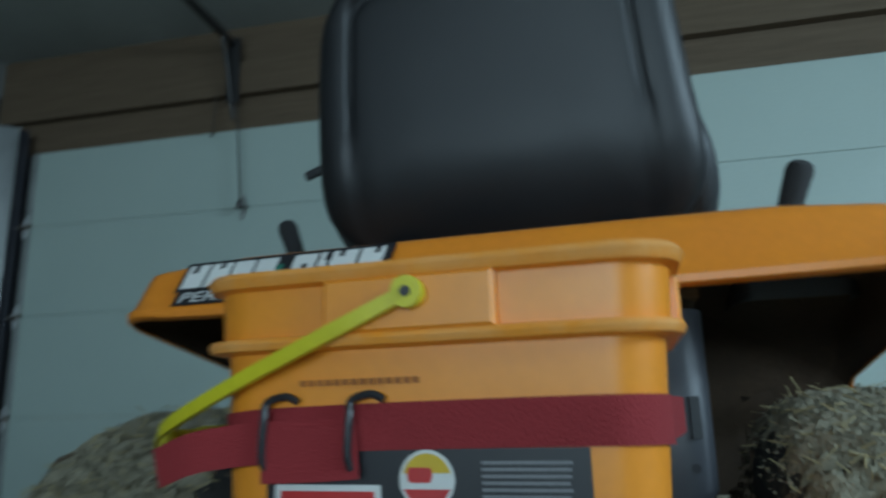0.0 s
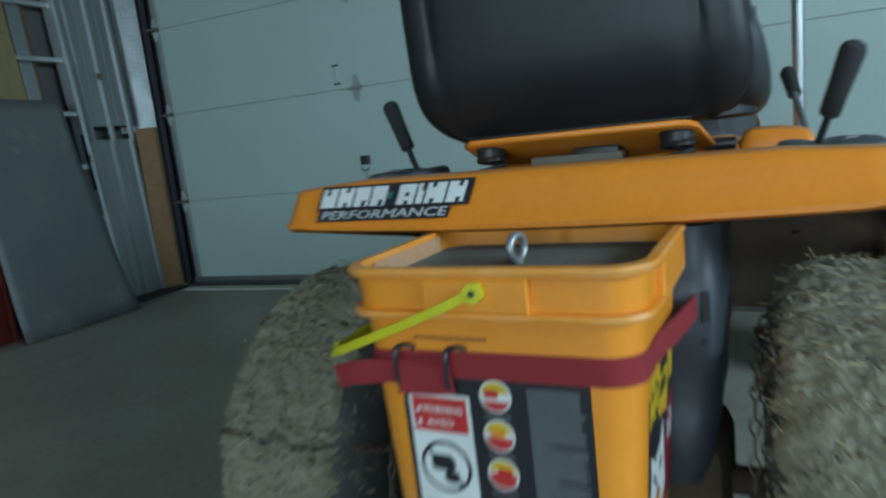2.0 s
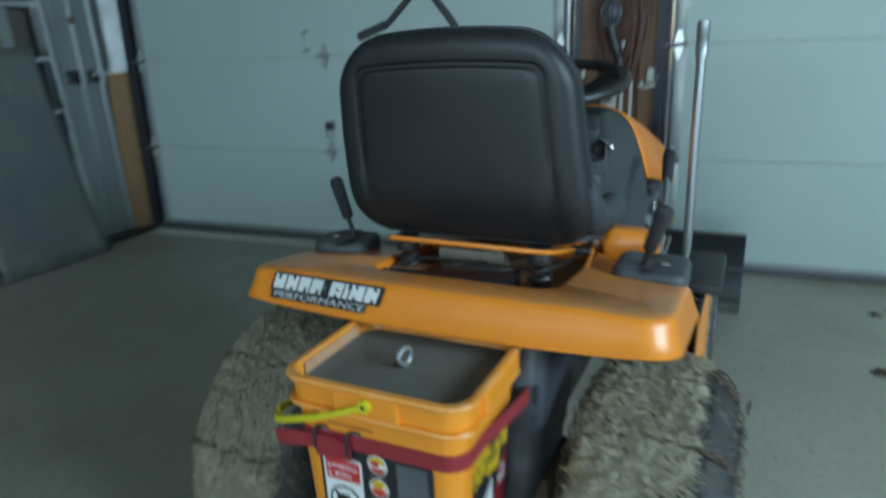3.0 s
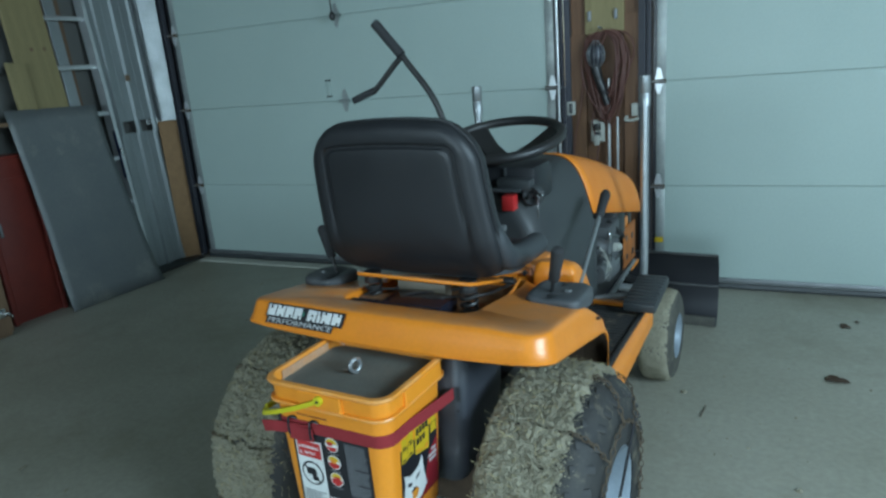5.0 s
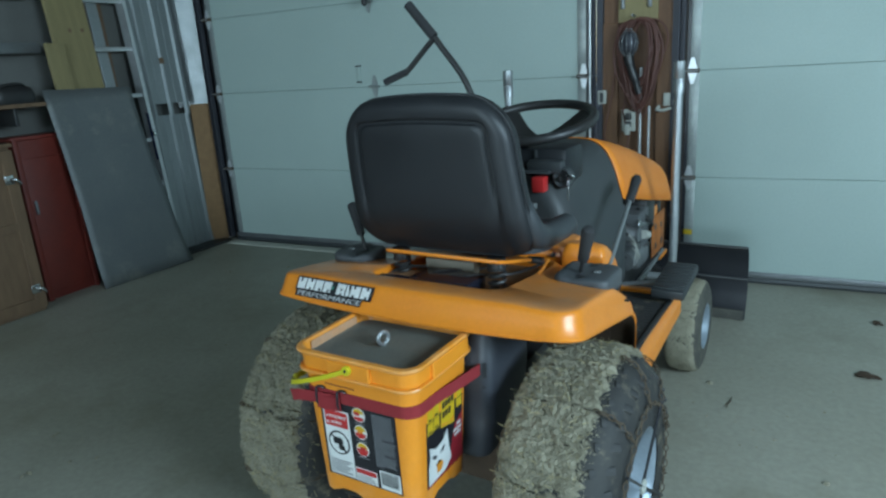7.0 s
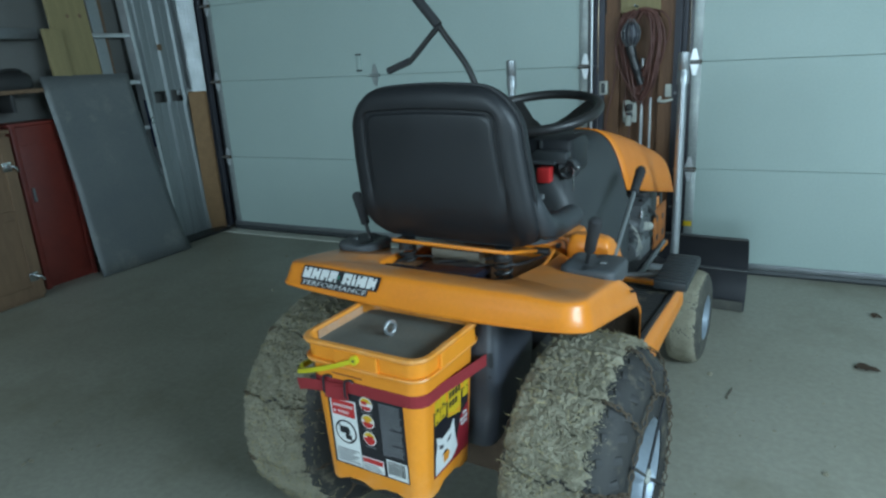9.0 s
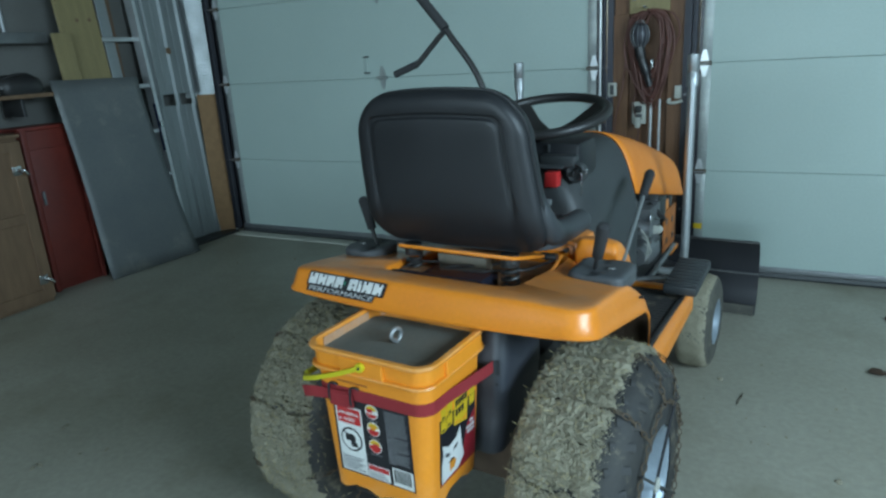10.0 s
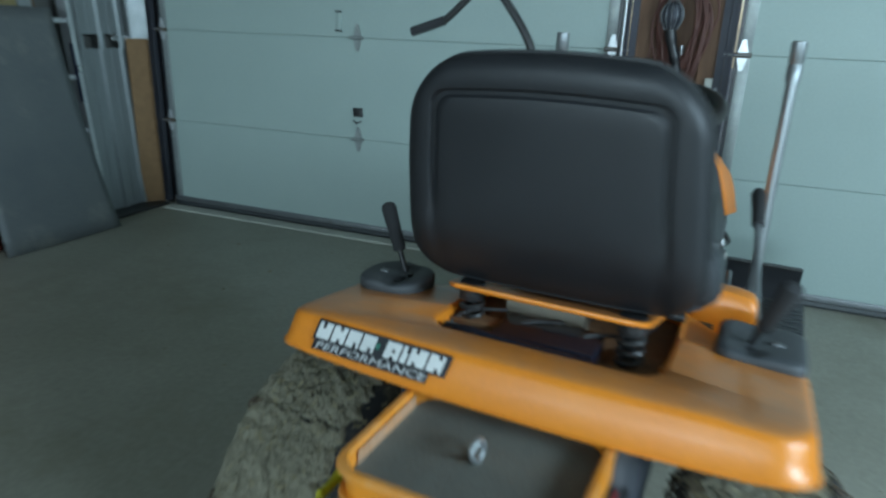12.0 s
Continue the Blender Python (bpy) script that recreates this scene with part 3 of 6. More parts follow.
# seat


def seat_outline(inset, foot=0.0):
    """The backrest's outline: straight sides, arched top, tighter corners at the foot."""
    hw, z0, z1, rt, rb = 0.243 - inset, 0.772 + foot, 1.157 - inset, max(0.024, 0.102 - inset * 1.5), max(0.018, 0.072 - inset * 0.8)
    pts = []
    for cx, cz, r, a in ((hw - rb, z0 + rb, rb, -90), (hw - rt, z1 - rt, rt, 0), (-hw + rt, z1 - rt, rt, 90), (-hw + rb, z0 + rb, rb, 180)):
        pts += [(cx + r * math.cos(radians(a + 9 * k)), cz + r * math.sin(radians(a + 9 * k))) for k in range(11)]
        if a == -90:
            pts += [(hw, z0 + rb + (z1 - rt - z0 - rb) * k / 9) for k in range(1, 9)]
        elif a == 90:
            pts += [(-hw, z1 - rt + (z0 + rb - z1 + rt) * k / 9) for k in range(1, 9)]
        elif a == 0:
            pts += [((hw - rt) * (1 - k / 4), z1) for k in range(1, 8)]
        elif a == 180:
            pts += [((-hw + rb) * (1 - k / 4), z0) for k in range(1, 8)]
    out = []
    for x, z in pts:
        v = (z - 0.80) / 0.37
        x *= 0.975 + 0.025 * math.sin(math.pi * min(1, max(0, v)) * 0.9) - 0.055 * max(0, v - 0.5) - 0.06 * max(0, 0.2 - v) + (0.075 if x < 0 else 0.025) * max(0, 1 - v)
        if x > 0:
            w = min(1.0, max(0.0, v / 0.65))
            x *= 1 - 0.075 * w * w * (3 - 2 * w) + 0.05 * max(0.0, 0.35 - v)
        z -= 0.030 * max(0, v - 0.3) * (x / 0.24) ** 2
        out.append((x * (0.94 if x < 0 else 0.99) - 0.007, z))
    return out


def seat_back():
    bm = bmesh.new()
    loops = []
    for inset, foot, d in ((0.155, 0.11, 0.003), (0.125, 0.08, 0.003), (0.095, 0.04, 0.003), (0.074, 0.016, 0.003), (0.066, 0.012, 0.004), (0.062, 0.010, 0.008), (0.056, 0.009, 0.008), (0.052, 0.008, 0.002), (0.044, 0.007, 0.001), (0.032, 0.006, 0.0016), (0.026, 0.005, 0.0030), (0.018, 0.004, 0.0058), (0.010, 0.003, 0.012), (0.005, 0.002, 0.020), (0.004, 0.003, 0.027), (0.011, 0.007, 0.029), (0.011, 0.007, 0.034), (0.001, 0.001, 0.036), (0.0, 0.0, 0.046), (0.004, 0.0, 0.059), (0.019, 0.004, 0.073), (0.05, 0.02, 0.079), (0.12, 0.08, 0.07)):
        groove = 0.005 if 0.054 < inset < 0.064 else 0.0
        loops.append([Vector((x, 0.146 - 0.13 * (z - 0.80) + d - groove + groove * min(1.0, max(0.0, (z - 0.87) / 0.08)) + 0.22 * x * x + 4.5 * max(0.0, 0.880 - z) ** 2, z)) for x, z in seat_outline(inset, foot)])
    return loft(bm, loops, cap0=True, cap1=True)


seat = part("seat", seat_back(), BLACK_VINYL, tractor, "black moulded vinyl high-back seat")
bm = bmesh.new()
loft(bm, [[Vector((p.x, p.y, p.z)) for p in rrect(-0.226 + i, 0.232 - i, 0.225 + i, 0.448 - i, 0.07, z, 6, 4)] for i, z in ((0.012, 0.772), (0.002, 0.777), (0, 0.790), (0.004, 0.806), (0.02, 0.816), (0.05, 0.818))], cap0=True, cap1=True)
part("cushion", bm, CUSHION_VINYL, seat, "grey vinyl seat cushion")
for s in (-1, 1):
    bm = bmesh.new()
    pts = smooth_path([(s * 0.206 - 0.012, 0.183, 1.02), (s * 0.213 - 0.009, 0.190, 0.93), (s * 0.220 - 0.002, 0.206, 0.864), (s * 0.219, 0.245, 0.823), (s * 0.218, 0.32, 0.806), (s * 0.214, 0.43, 0.800), (s * 0.212, 0.446, 0.798)], 6)
    tube(bm, pts, [(0.012 + 0.018 * min(1.0, 2.2 * k / len(pts))) * (0.72 if k == len(pts) - 1 else 0.92 if k == len(pts) - 2 else 1) for k in range(len(pts))], 14)
    part("bolster", bm, CUSHION_VINYL, seat, "grey vinyl side bolster")
    part("bolt", rod((s * 0.236 - 0.01, 0.21, 0.90), (s * 0.244 - 0.01, 0.21, 0.90), 0.007, 8), STEEL, seat)
bm = bmesh.new()
pan = ((-0.17, 0.18), (-0.155, 0.166), (0.140, 0.164), (0.156, 0.170), (0.164, 0.185), (0.172, 0.320), (0.164, 0.340), (-0.188, 0.340), (-0.196, 0.32))
loft(bm, [[Vector((0.0 + x * (1 - i), 0.28 + (y - 0.28) * (1 - i), z - 0.24 * (y - 0.165))) for x, y in pan] for i, z in ((0.012, 0.769), (0, 0.771), (0, 0.776), (0.012, 0.778))], cap0=True, cap1=True)
plate = part("seat_plate", bm, ORANGE, tractor, "orange steel seat pan")
part("pivot", rod((0.160, 0.325, 0.735), (0.200, 0.325, 0.735), 0.009, 10), BLACK_PAINT, plate)
for x in (-0.135, 0.135):
    bm = bmesh.new()
    tube(bm, [(x + 0.019 * math.cos(a), 0.20 + 0.019 * math.sin(a), 0.685 + 0.085 * k / 60) for k, a in enumerate([k * 2 * math.pi / 12 for k in range(61)])], 0.0048, 6)
    part("seat_spring", bm, BLACK_PAINT, tractor, "black coil seat spring")
    part("spring_cup", rod((x, 0.20, 0.745), (x, 0.20, 0.774), 0.022, 16), BLACK_PAINT, tractor)
batt = part("battery", B(-0.075, 0.092, 0.135, 0.225, 0.685, 0.722, 0.006), GLOSS_BLACK, tractor, "black battery box below the seat")
part("battery_rib", B(-0.03, -0.022, 0.131, 0.1345, 0.69, 0.718, 0.001), BLACK_PAINT, batt)
part("battery_rib", B(0.045, 0.053, 0.131, 0.1345, 0.69, 0.718, 0.001), BLACK_PAINT, batt)
part("cross_bar", tube(bmesh.new(), smooth_path([(-0.150, 0.128, 0.712), (-0.10, 0.116, 0.719), (-0.02, 0.112, 0.717), (0.095, 0.114, 0.713)], 6), 0.0125, 14), GLOSS_BLACK, tractor, "glossy black tube across the seat well")
part("seat_switch", B(-0.02, 0.05, 0.235, 0.30, 0.722, 0.752, 0.005), BLACK_PAINT, tractor, "black seat switch")
part("seat_bracket", B(-0.085, 0.055, 0.232, 0.262, 0.700, 0.742, 0.003), DUSTY_STEEL, tractor, "dusty grey steel bracket")
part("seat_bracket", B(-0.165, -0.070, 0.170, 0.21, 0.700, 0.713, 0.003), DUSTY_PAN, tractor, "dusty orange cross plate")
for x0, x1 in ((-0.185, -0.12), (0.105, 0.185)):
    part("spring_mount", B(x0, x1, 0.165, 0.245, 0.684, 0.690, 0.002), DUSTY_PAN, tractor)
for k in range(3):
    part("cable", tube(bmesh.new(), smooth_path([(-0.17 + 0.1 * k, 0.16, 0.70), (-0.13 + 0.1 * k, 0.20, 0.722), (-0.06 + 0.1 * k, 0.26, 0.715), (0.0 + 0.08 * k, 0.40, 0.70)], 6), 0.0038, 8), BLACK_PAINT, tractor)
part("hinge_rod", tube(bmesh.new(), smooth_path([(0.197, 0.36, 0.728), (0.198, 0.30, 0.712), (0.198, 0.21, 0.712), (0.192, 0.14, 0.722)], 5), 0.0042, 8), ORANGE, tractor)
for x in (-0.06, 0.085):
    part("terminal_bolt", rod((x, 0.104, 0.716), (x, 0.096, 0.716), 0.008, 8), CHROME, tractor)

# wheels


def wheel(name, x, y, r, w, rim_r, side, muddy):
    hub = part(name, lathe(bmesh.new(), [(-w * 0.18 * side, rim_r * 0.2), (w * 0.34 * side, rim_r * 0.22), (w * 0.34 * side, 0.0)], (x, y, r), "x", 24), STEEL, tractor)
    n = 12
    prof = []
    for k in range(n + 1):
        a = math.pi * k / n
        prof.append((-w / 2 * math.copysign(abs(math.cos(a)) ** 0.45, math.cos(a)), rim_r + (r - rim_r) * abs(math.sin(a)) ** 0.5))
    bm = lathe(bmesh.new(), prof, (x, y, r), "x", 64)
    part("tyre", bm, RUBBER if muddy else DUSTY_RUBBER, hub, "worn black rubber tyre" if muddy else "rubber tyre grey with dried mud")
    d = side * w
    bm = lathe(bmesh.new(), [(-0.46 * d, rim_r * 1.04), (-0.44 * d, rim_r * 0.92), (0.05 * d, rim_r * 0.80), (0.14 * d, rim_r * 0.5), (0.20 * d, rim_r * 0.3), (0.20 * d, rim_r * 0.12)], (x, y, r), "x", 40)
    part("inner_rim", bm, RIM_PAINT, hub)
    bm = lathe(bmesh.new(), [(0.47 * d, rim_r * 1.04), (0.49 * d, rim_r * 1.0), (0.46 * d, rim_r * 0.93), (0.30 * d, rim_r * 0.86), (0.14 * d, rim_r * 0.76), (0.12 * d, rim_r * 0.5), (0.20 * d, rim_r * 0.3), (0.21 * d, 0.0)], (x, y, r), "x", 40)
    part("rim", bm, RIM_PAINT, hub, "pale blue-grey painted steel rim")
    for k in range(5):
        a = 2 * math.pi * k / 5 + 0.3
        part("lug_bolt", rod((x + 0.16 * d, y + rim_r * 0.42 * math.cos(a), r + rim_r * 0.42 * math.sin(a)), (x + 0.25 * d, y + rim_r * 0.42 * math.cos(a), r + rim_r * 0.42 * math.sin(a)), 0.009, 6), CHROME, hub)
    return hub


def mud_coat(hub, x, y, r, w, side, seed, outer, seg=520, nr=90, thick=0.02, inner=-0.97):
    """Dried mud caked on the tread: a lumpy skin of crumbs with ragged edges and a few cracks."""
    bm = bmesh.new()
    rows = []
    for k in range(seg):
        a = 2 * math.pi * k / seg
        rag = 0.13 * noise.noise((a * 5, 1, seed)) + 0.15 * noise.noise((a * 17, 4, seed)) + 0.08 * noise.noise((a * 45, 7, seed)) + 0.06 * max(0.0, math.sin(34 * a + 0.6))
        row = []
        for j in range(nr + 1):
            low = inner + (0.0 if inner < -0.9 else 0.6 * rag)
            u = low + (outer + rag - low) * j / nr
            u = min(u, 0.985)
            px = w / 2 * u
            base = r * 0.60 + r * 0.40 * (1 - abs(u) ** 5.2) ** 0.5
            q = Vector((px * 42, math.cos(a) * r * 42, math.sin(a) * r * 42 + seed))
            near = noise.voronoi(q * 1.9 + noise.noise_vector(q * 1.4) * 0.7)[0]
            clod = min(1.0, (near[1] - near[0]) * 2.4)
            lump = 0.36 + 0.7 * noise.noise(q * 0.3) + 0.12 * clod + 0.36 * noise.noise(q * 1.1) + 0.20 * noise.noise(q * 2.7) + 0.34 * noise.noise(q * 8.5)
            edge = min(1.0, (nr - j) / 3.0, j / 5.0 + 0.3)
            h = thick * (0.28 + 0.62 * max(-0.2, lump)) * edge - 0.002
            crack = abs(noise.noise(Vector((px * 9 + seed, a * 2.6, 3))))
            if crack < 0.004:
                h -= thick * 0.55
            d = a * 10 / (2 * math.pi) - 0.35 + 0.10 * noise.noise((px * 24, seed, a * 3))
            if thick > 0.01 and abs(d - round(d)) < 0.016 + 0.012 * noise.noise((px * 60, a * 9, seed)):
                h -= thick * 0.6
            rr = base + h
            v = Vector((x + px * side, y + rr * math.cos(a), r + rr * math.sin(a)))
            v.z = max(v.z, 0.003)
            row.append(bm.verts.new(v))
        rows.append(row)
    for a, c in zip(rows, rows[1:] + rows[:1]):
        for j in range(nr):
            bm.faces.new((a[j], a[j + 1], c[j + 1], c[j]))
    ob = part("mud", bm, MUD, hub, "thick cracked dried mud with straw")
    ob["kind"] = "stuff"
    return ob


def straw(hub, x, y, r, w, side, seed, n):
    """Chopped straw and crumbs stuck in the mud."""
    rnd = random.Random(seed)
    bm = bmesh.new()
    for k in range(n):
        a, u = rnd.uniform(0, 2 * math.pi), rnd.uniform(-0.95, 0.6)
        rr = r + rnd.uniform(0.006, 0.020) - 0.4 * r * (1 - (1 - abs(u) ** 5) ** 0.5)
        p = Vector((x + u * w / 2 * side, y + rr * math.cos(a), r + rr * math.sin(a)))
        if p.z < 0.02:
            continue
        t = Vector((rnd.uniform(-1, 1), -math.sin(a) * rnd.uniform(-1, 1), math.cos(a) * rnd.uniform(-1, 1))) + Vector((0, math.cos(a), math.sin(a))) * rnd.uniform(-0.1, 0.25)
        tube(bm, [p, p + t.normalized() * rnd.uniform(0.005, 0.020)], rnd.uniform(0.0004, 0.0009), 4)
    ob = part("straw", bm, STRAW, hub, "bits of dry straw in the mud", smooth=False)
    ob["kind"] = "stuff"


def crumbs(hub, x, y, r, w, side, seed, outer, n):
    """Flaky crumbs standing out of the mud and along its ragged edge."""
    rnd = random.Random(seed)
    verts, faces = [], []
    for k in range(n):
        a = rnd.uniform(0, 2 * math.pi)
        u = rnd.uniform(-0.97, outer + 0.04) if k % 4 else outer + rnd.gauss(-0.01, 0.07)
        if abs(u) > 0.98 or (side < 0 and u < -0.70):
            continue
        base = r * 0.60 + r * 0.40 * (1 - abs(u) ** 5.2) ** 0.5
        out = Vector((0, math.cos(a), math.sin(a)))
        p = Vector((x + u * w / 2 * side, y, r)) + out * (base + rnd.uniform(0.003, 0.016) * (1 if k % 4 else 0.5))
        if p.z < 0.02:
            continue
        size = rnd.choice((0.0010, 0.0014, 0.0018, 0.0022, 0.0030))
        along = (Vector((rnd.gauss(0, 1), -math.sin(a) * rnd.gauss(0, 1), math.cos(a) * rnd.gauss(0, 1)))).normalized()
        across = along.cross(out).normalized()
        lift = (along + across) * size * rnd.uniform(-0.3, 0.3)
        n0 = len(verts)
        verts += [p + along * size * rnd.uniform(0.7, 2.6), p + across * size * rnd.uniform(0.6, 1.1), p - along * size * rnd.uniform(0.6, 1.1) - out * size * 0.4, p - across * size * rnd.uniform(0.6, 1.1), p + lift + out * size * rnd.uniform(0.2, 0.6)]
        faces += [(n0, n0 + 1, n0 + 4), (n0 + 1, n0 + 2, n0 + 4), (n0 + 2, n0 + 3, n0 + 4), (n0 + 3, n0, n0 + 4), (n0 + 3, n0 + 2, n0 + 1, n0)]
    me = bpy.data.meshes.new("grit")
    me.from_pydata(verts, [], faces)
    me.materials.append(MUD)
    ob = new("grit", me)
    ob.parent = hub
    ob["kind"] = "stuff"


def link_chain(pts, size=0.011, wire=0.0022):
    """Welded links along a line of points, turned by turns."""
    bm = bmesh.new()
    pts = [Vector(p) for p in pts]
    step, acc, k = size * 1.75, 0.0, 0
    for p, q in zip(pts, pts[1:]):
        d = q - p
        n = max(1, round(d.length / step))
        for i in range(n):
            c = p + d * ((i + 0.5) / n)
            e = d.normalized()
            u, w = ring_axes(e)
            if k % 2:
                u, w = w, u
            k += 1
            tube(bm, [c + e * math.cos(t) * size * 1.15 + u * math.sin(t) * size * 0.6 for t in [2 * math.pi * j / 10 for j in range(10)]] + [c + e * size * 1.15], wire, 5, cap=False)
    return bm


for s in (1, -1):
    X, Y, RR, W = (0.362 if s > 0 else -0.377), 0.17, 0.286, (0.256 if s > 0 else 0.27)
    hub = wheel("rear_wheel", X, Y, RR, W, 0.132, s, True)
    for k in range(34):
        a = 2 * math.pi * k / 34
        m = Matrix.Translation((X, Y, RR)) @ Matrix.Rotation(a, 4, "X") @ Matrix.Translation((s * W * 0.40, 0, RR * 0.905)) @ Matrix.Rotation(s * 0.75, 4, "Y") @ Matrix.Rotation(0.35 * s, 4, "Z")
        if k == 0:
            lug = part("lug", B(-0.030, 0.030, -0.0095, 0.0095, -0.012, 0.006, 0.003), RUBBER, hub, "worn rubber shoulder lug")
        else:
            lug = lug.copy()
            scene.collection.objects.link(lug)
        lug.matrix_basis = m
    mud_coat(hub, X, Y, RR, W, s, 3 + s, 0.52 if s > 0 else 0.80, thick=0.023 if s > 0 else 0.021, inner=-0.90 if s > 0 else -0.72)
    straw(hub, X, Y, RR, W, s, 40 + s, 1500)
    crumbs(hub, X, Y, RR, W, s, 70 + s, 0.52 if s > 0 else 0.80, 15000)
    ring = [(X + s * W * 0.53, Y + RR * 0.66 * math.cos(a), RR + RR * (0.66 + 0.02 * math.sin(5 * a)) * math.sin(a)) for a in [2 * math.pi * k / 60 for k in range(61)]]
    part("side_chain", link_chain(ring, 0.0085, 0.0016), RUST, hub, "rusty tyre chain round the rim")
    ring = [(X - s * W * 0.53, Y + RR * 0.72 * math.cos(a), RR + RR * 0.72 * math.sin(a)) for a in [2 * math.pi * k / 60 for k in range(61)]]
    part("side_chain", link_chain(ring, 0.0085, 0.0016), RUST, hub, "rusty tyre chain on the inner side")
    for k in range(10):
        a = 2 * math.pi * (k + 0.35) / 10
        pts = []
        for j in range(15):
            u = -1.04 + 2.08 * j / 14
            rr = RR * 0.70 + (RR * 0.30 + (0.013 if u > 0.5 else -0.006)) * max(0, 1 - abs(u) ** 4.5) ** 0.5
            pts.append((X + s * u * W * 0.51, Y + rr * math.cos(a), max(0.012, RR + rr * math.sin(a))))
        part("cross_chain", link_chain(pts, 0.0085, 0.0016), RUST, hub, "rusty cross chain sunk in mud")
    for k in range(4):
        a = 2 * math.pi * k / 4 + 0.9
        part("tension_cord", tube(bmesh.new(), [(X + s * W * 0.50, Y, RR), (X + s * W * 0.535, Y + RR * 0.68 * math.cos(a), RR + RR * 0.68 * math.sin(a))], 0.0035, 8), LABEL_BLACK, hub, "black chain-tension cord")
    part("tension_ring", tube(bmesh.new(), [(X + s * W * 0.51, Y + 0.014 * math.cos(a), RR + 0.014 * math.sin(a)) for a in [2 * math.pi * k / 16 for k in range(16)]], 0.004, 8, closed=True), WHITE_PLASTIC, hub)
    X, Y, RR, W = s * 0.342, 1.40, 0.178, 0.13
    hub = wheel("front_wheel", X, Y, RR, W, 0.088, s, False)
    mud_coat(hub, X, Y, RR, W, s, 11 + s, 0.955, 220, 44, 0.008)

# rear cover, transaxle, frame and axle
bm = bmesh.new()
loft(bm, [rrect(-h, h, 0.036 + i, 0.25, 0.03, z, 6, 4) for h, i, z in ((0.14, 0.03, 0.325), (0.165, 0.010, 0.335), (0.176, 0.003, 0.360), (0.183, 0, 0.42), (0.186, 0.003, 0.425), (0.190, 0.003, 0.50), (0.193, 0, 0.505), (0.194, 0, 0.60), (0.194, 0.003, 0.604), (0.195, 0.004, 0.66))], cap0=True, cap1=True)
tank = part("rear_cover", bm, TANK, tractor, "dark grey moulded plastic rear tank")
part("strap_slot", shift(B(-0.0045, 0.0045, -0.0022, 0.003, -0.0175, 0.0175), pose(0.1775, 0.0385, 0.5665, 0, 0, 24)), BLACK_VINYL, tank, smooth=False)
part("screw_hole", rod((0.1745, 0.0378, 0.525), (0.1725, 0.044, 0.525), 0.004, 10), LABEL_BLACK, tank)
part("frame", B(-0.15, 0.15, 0.16, 1.75, 0.36, 0.46, 0.006), BLACK_PAINT, tractor)
part("transaxle", B(-0.19, 0.19, 0.10, 0.28, 0.22, 0.36, 0.03), UNDERSIDE, tractor)
part("rear_axle", rod((-0.36, 0.17, 0.283), (0.36, 0.17, 0.283), 0.02), UNDERSIDE, tractor)
part("front_axle", tube(bmesh.new(), [(-0.33, 1.40, 0.19), (-0.2, 1.40, 0.27), (0.2, 1.40, 0.27), (0.33, 1.40, 0.19)], 0.022, 10), BLACK_PAINT, tractor)
part("hitch_plate", B(-0.08, 0.08, -0.17, 0.16, 0.308, 0.318, 0.002), BLACK_PAINT, tractor, "black steel hitch plate")
for s in (1, -1):
    bm = B(min(s * 0.25, s * 0.389), max(s * 0.25, s * 0.389), 0.455, 0.96, 0.435, 0.447)
    rb = part("running_board", bm, ORANGE, tractor, "orange footboard with a black rubber mat")
    bm = bmesh.new()
    loft(bm, [[Vector((s * x, y, z)) for x, z in ((0.390, 0.440), (0.390, 0.456), (0.397, 0.4575), (0.405, 0.453), (0.416, 0.440), (0.420, 0.425), (0.420, 0.395), (0.408, 0.395))] for y in (0.452, 0.965)], cap0=True, cap1=True)
    for v in bm.verts:
        v.co.x -= s * (0.004 + 0.032 * (v.co.y - 0.452)) if abs(v.co.x) > 0.395 else 0.0
    part("board_edge", bm, ORANGE, rb)
    part("front_lip", B(min(s * 0.20, s * 0.389), max(s * 0.20, s * 0.389), 0.938, 0.964, 0.4475, 0.470, 0.008), ORANGE, rb)
    mat = part("rubber_mat", B(min(s * 0.215, s * 0.389), max(s * 0.215, s * 0.389), 0.458, 0.936, 0.4475, 0.455), RUBBER, tractor, "black ribbed rubber foot mat")
    part("mat_border", B(min(s * 0.374, s * 0.389), max(s * 0.374, s * 0.389), 0.458, 0.936, 0.4552, 0.4625, 0.003), RUBBER, mat)
    for k in range(23):
        part("rib", B(min(s * 0.225, s * 0.371), max(s * 0.225, s * 0.371), 0.472 + k * 0.02, 0.480 + k * 0.02, 0.4552, 0.4585), RUBBER, mat)
    # footrest pad
    bm = B(-0.05, 0.05, -0.112, 0.112, -0.03, 0.0, 0.006)
    shift(bm, pose(s * 0.380, 0.955, 0.518, 6, 0, 0))
    ped = part("pedal", bm, GREY_PLASTIC, tractor, "ribbed dark grey pedal pad")
    for k in range(9):
        part("tread_rib", shift(B(-0.046, 0.046, -0.105 + k * 0.0236, -0.091 + k * 0.0236, 0.0002, 0.007, 0.002), pose(s * 0.380, 0.955, 0.518, 6, 0, 0)), GREY_PLASTIC, ped)
    part("arm", tube(bmesh.new(), smooth_path([(s * 0.365, 0.99, 0.49), (s * 0.30, 0.98, 0.48), (s * 0.15, 0.94, 0.46)], 4), 0.011, 8), STEEL, ped)

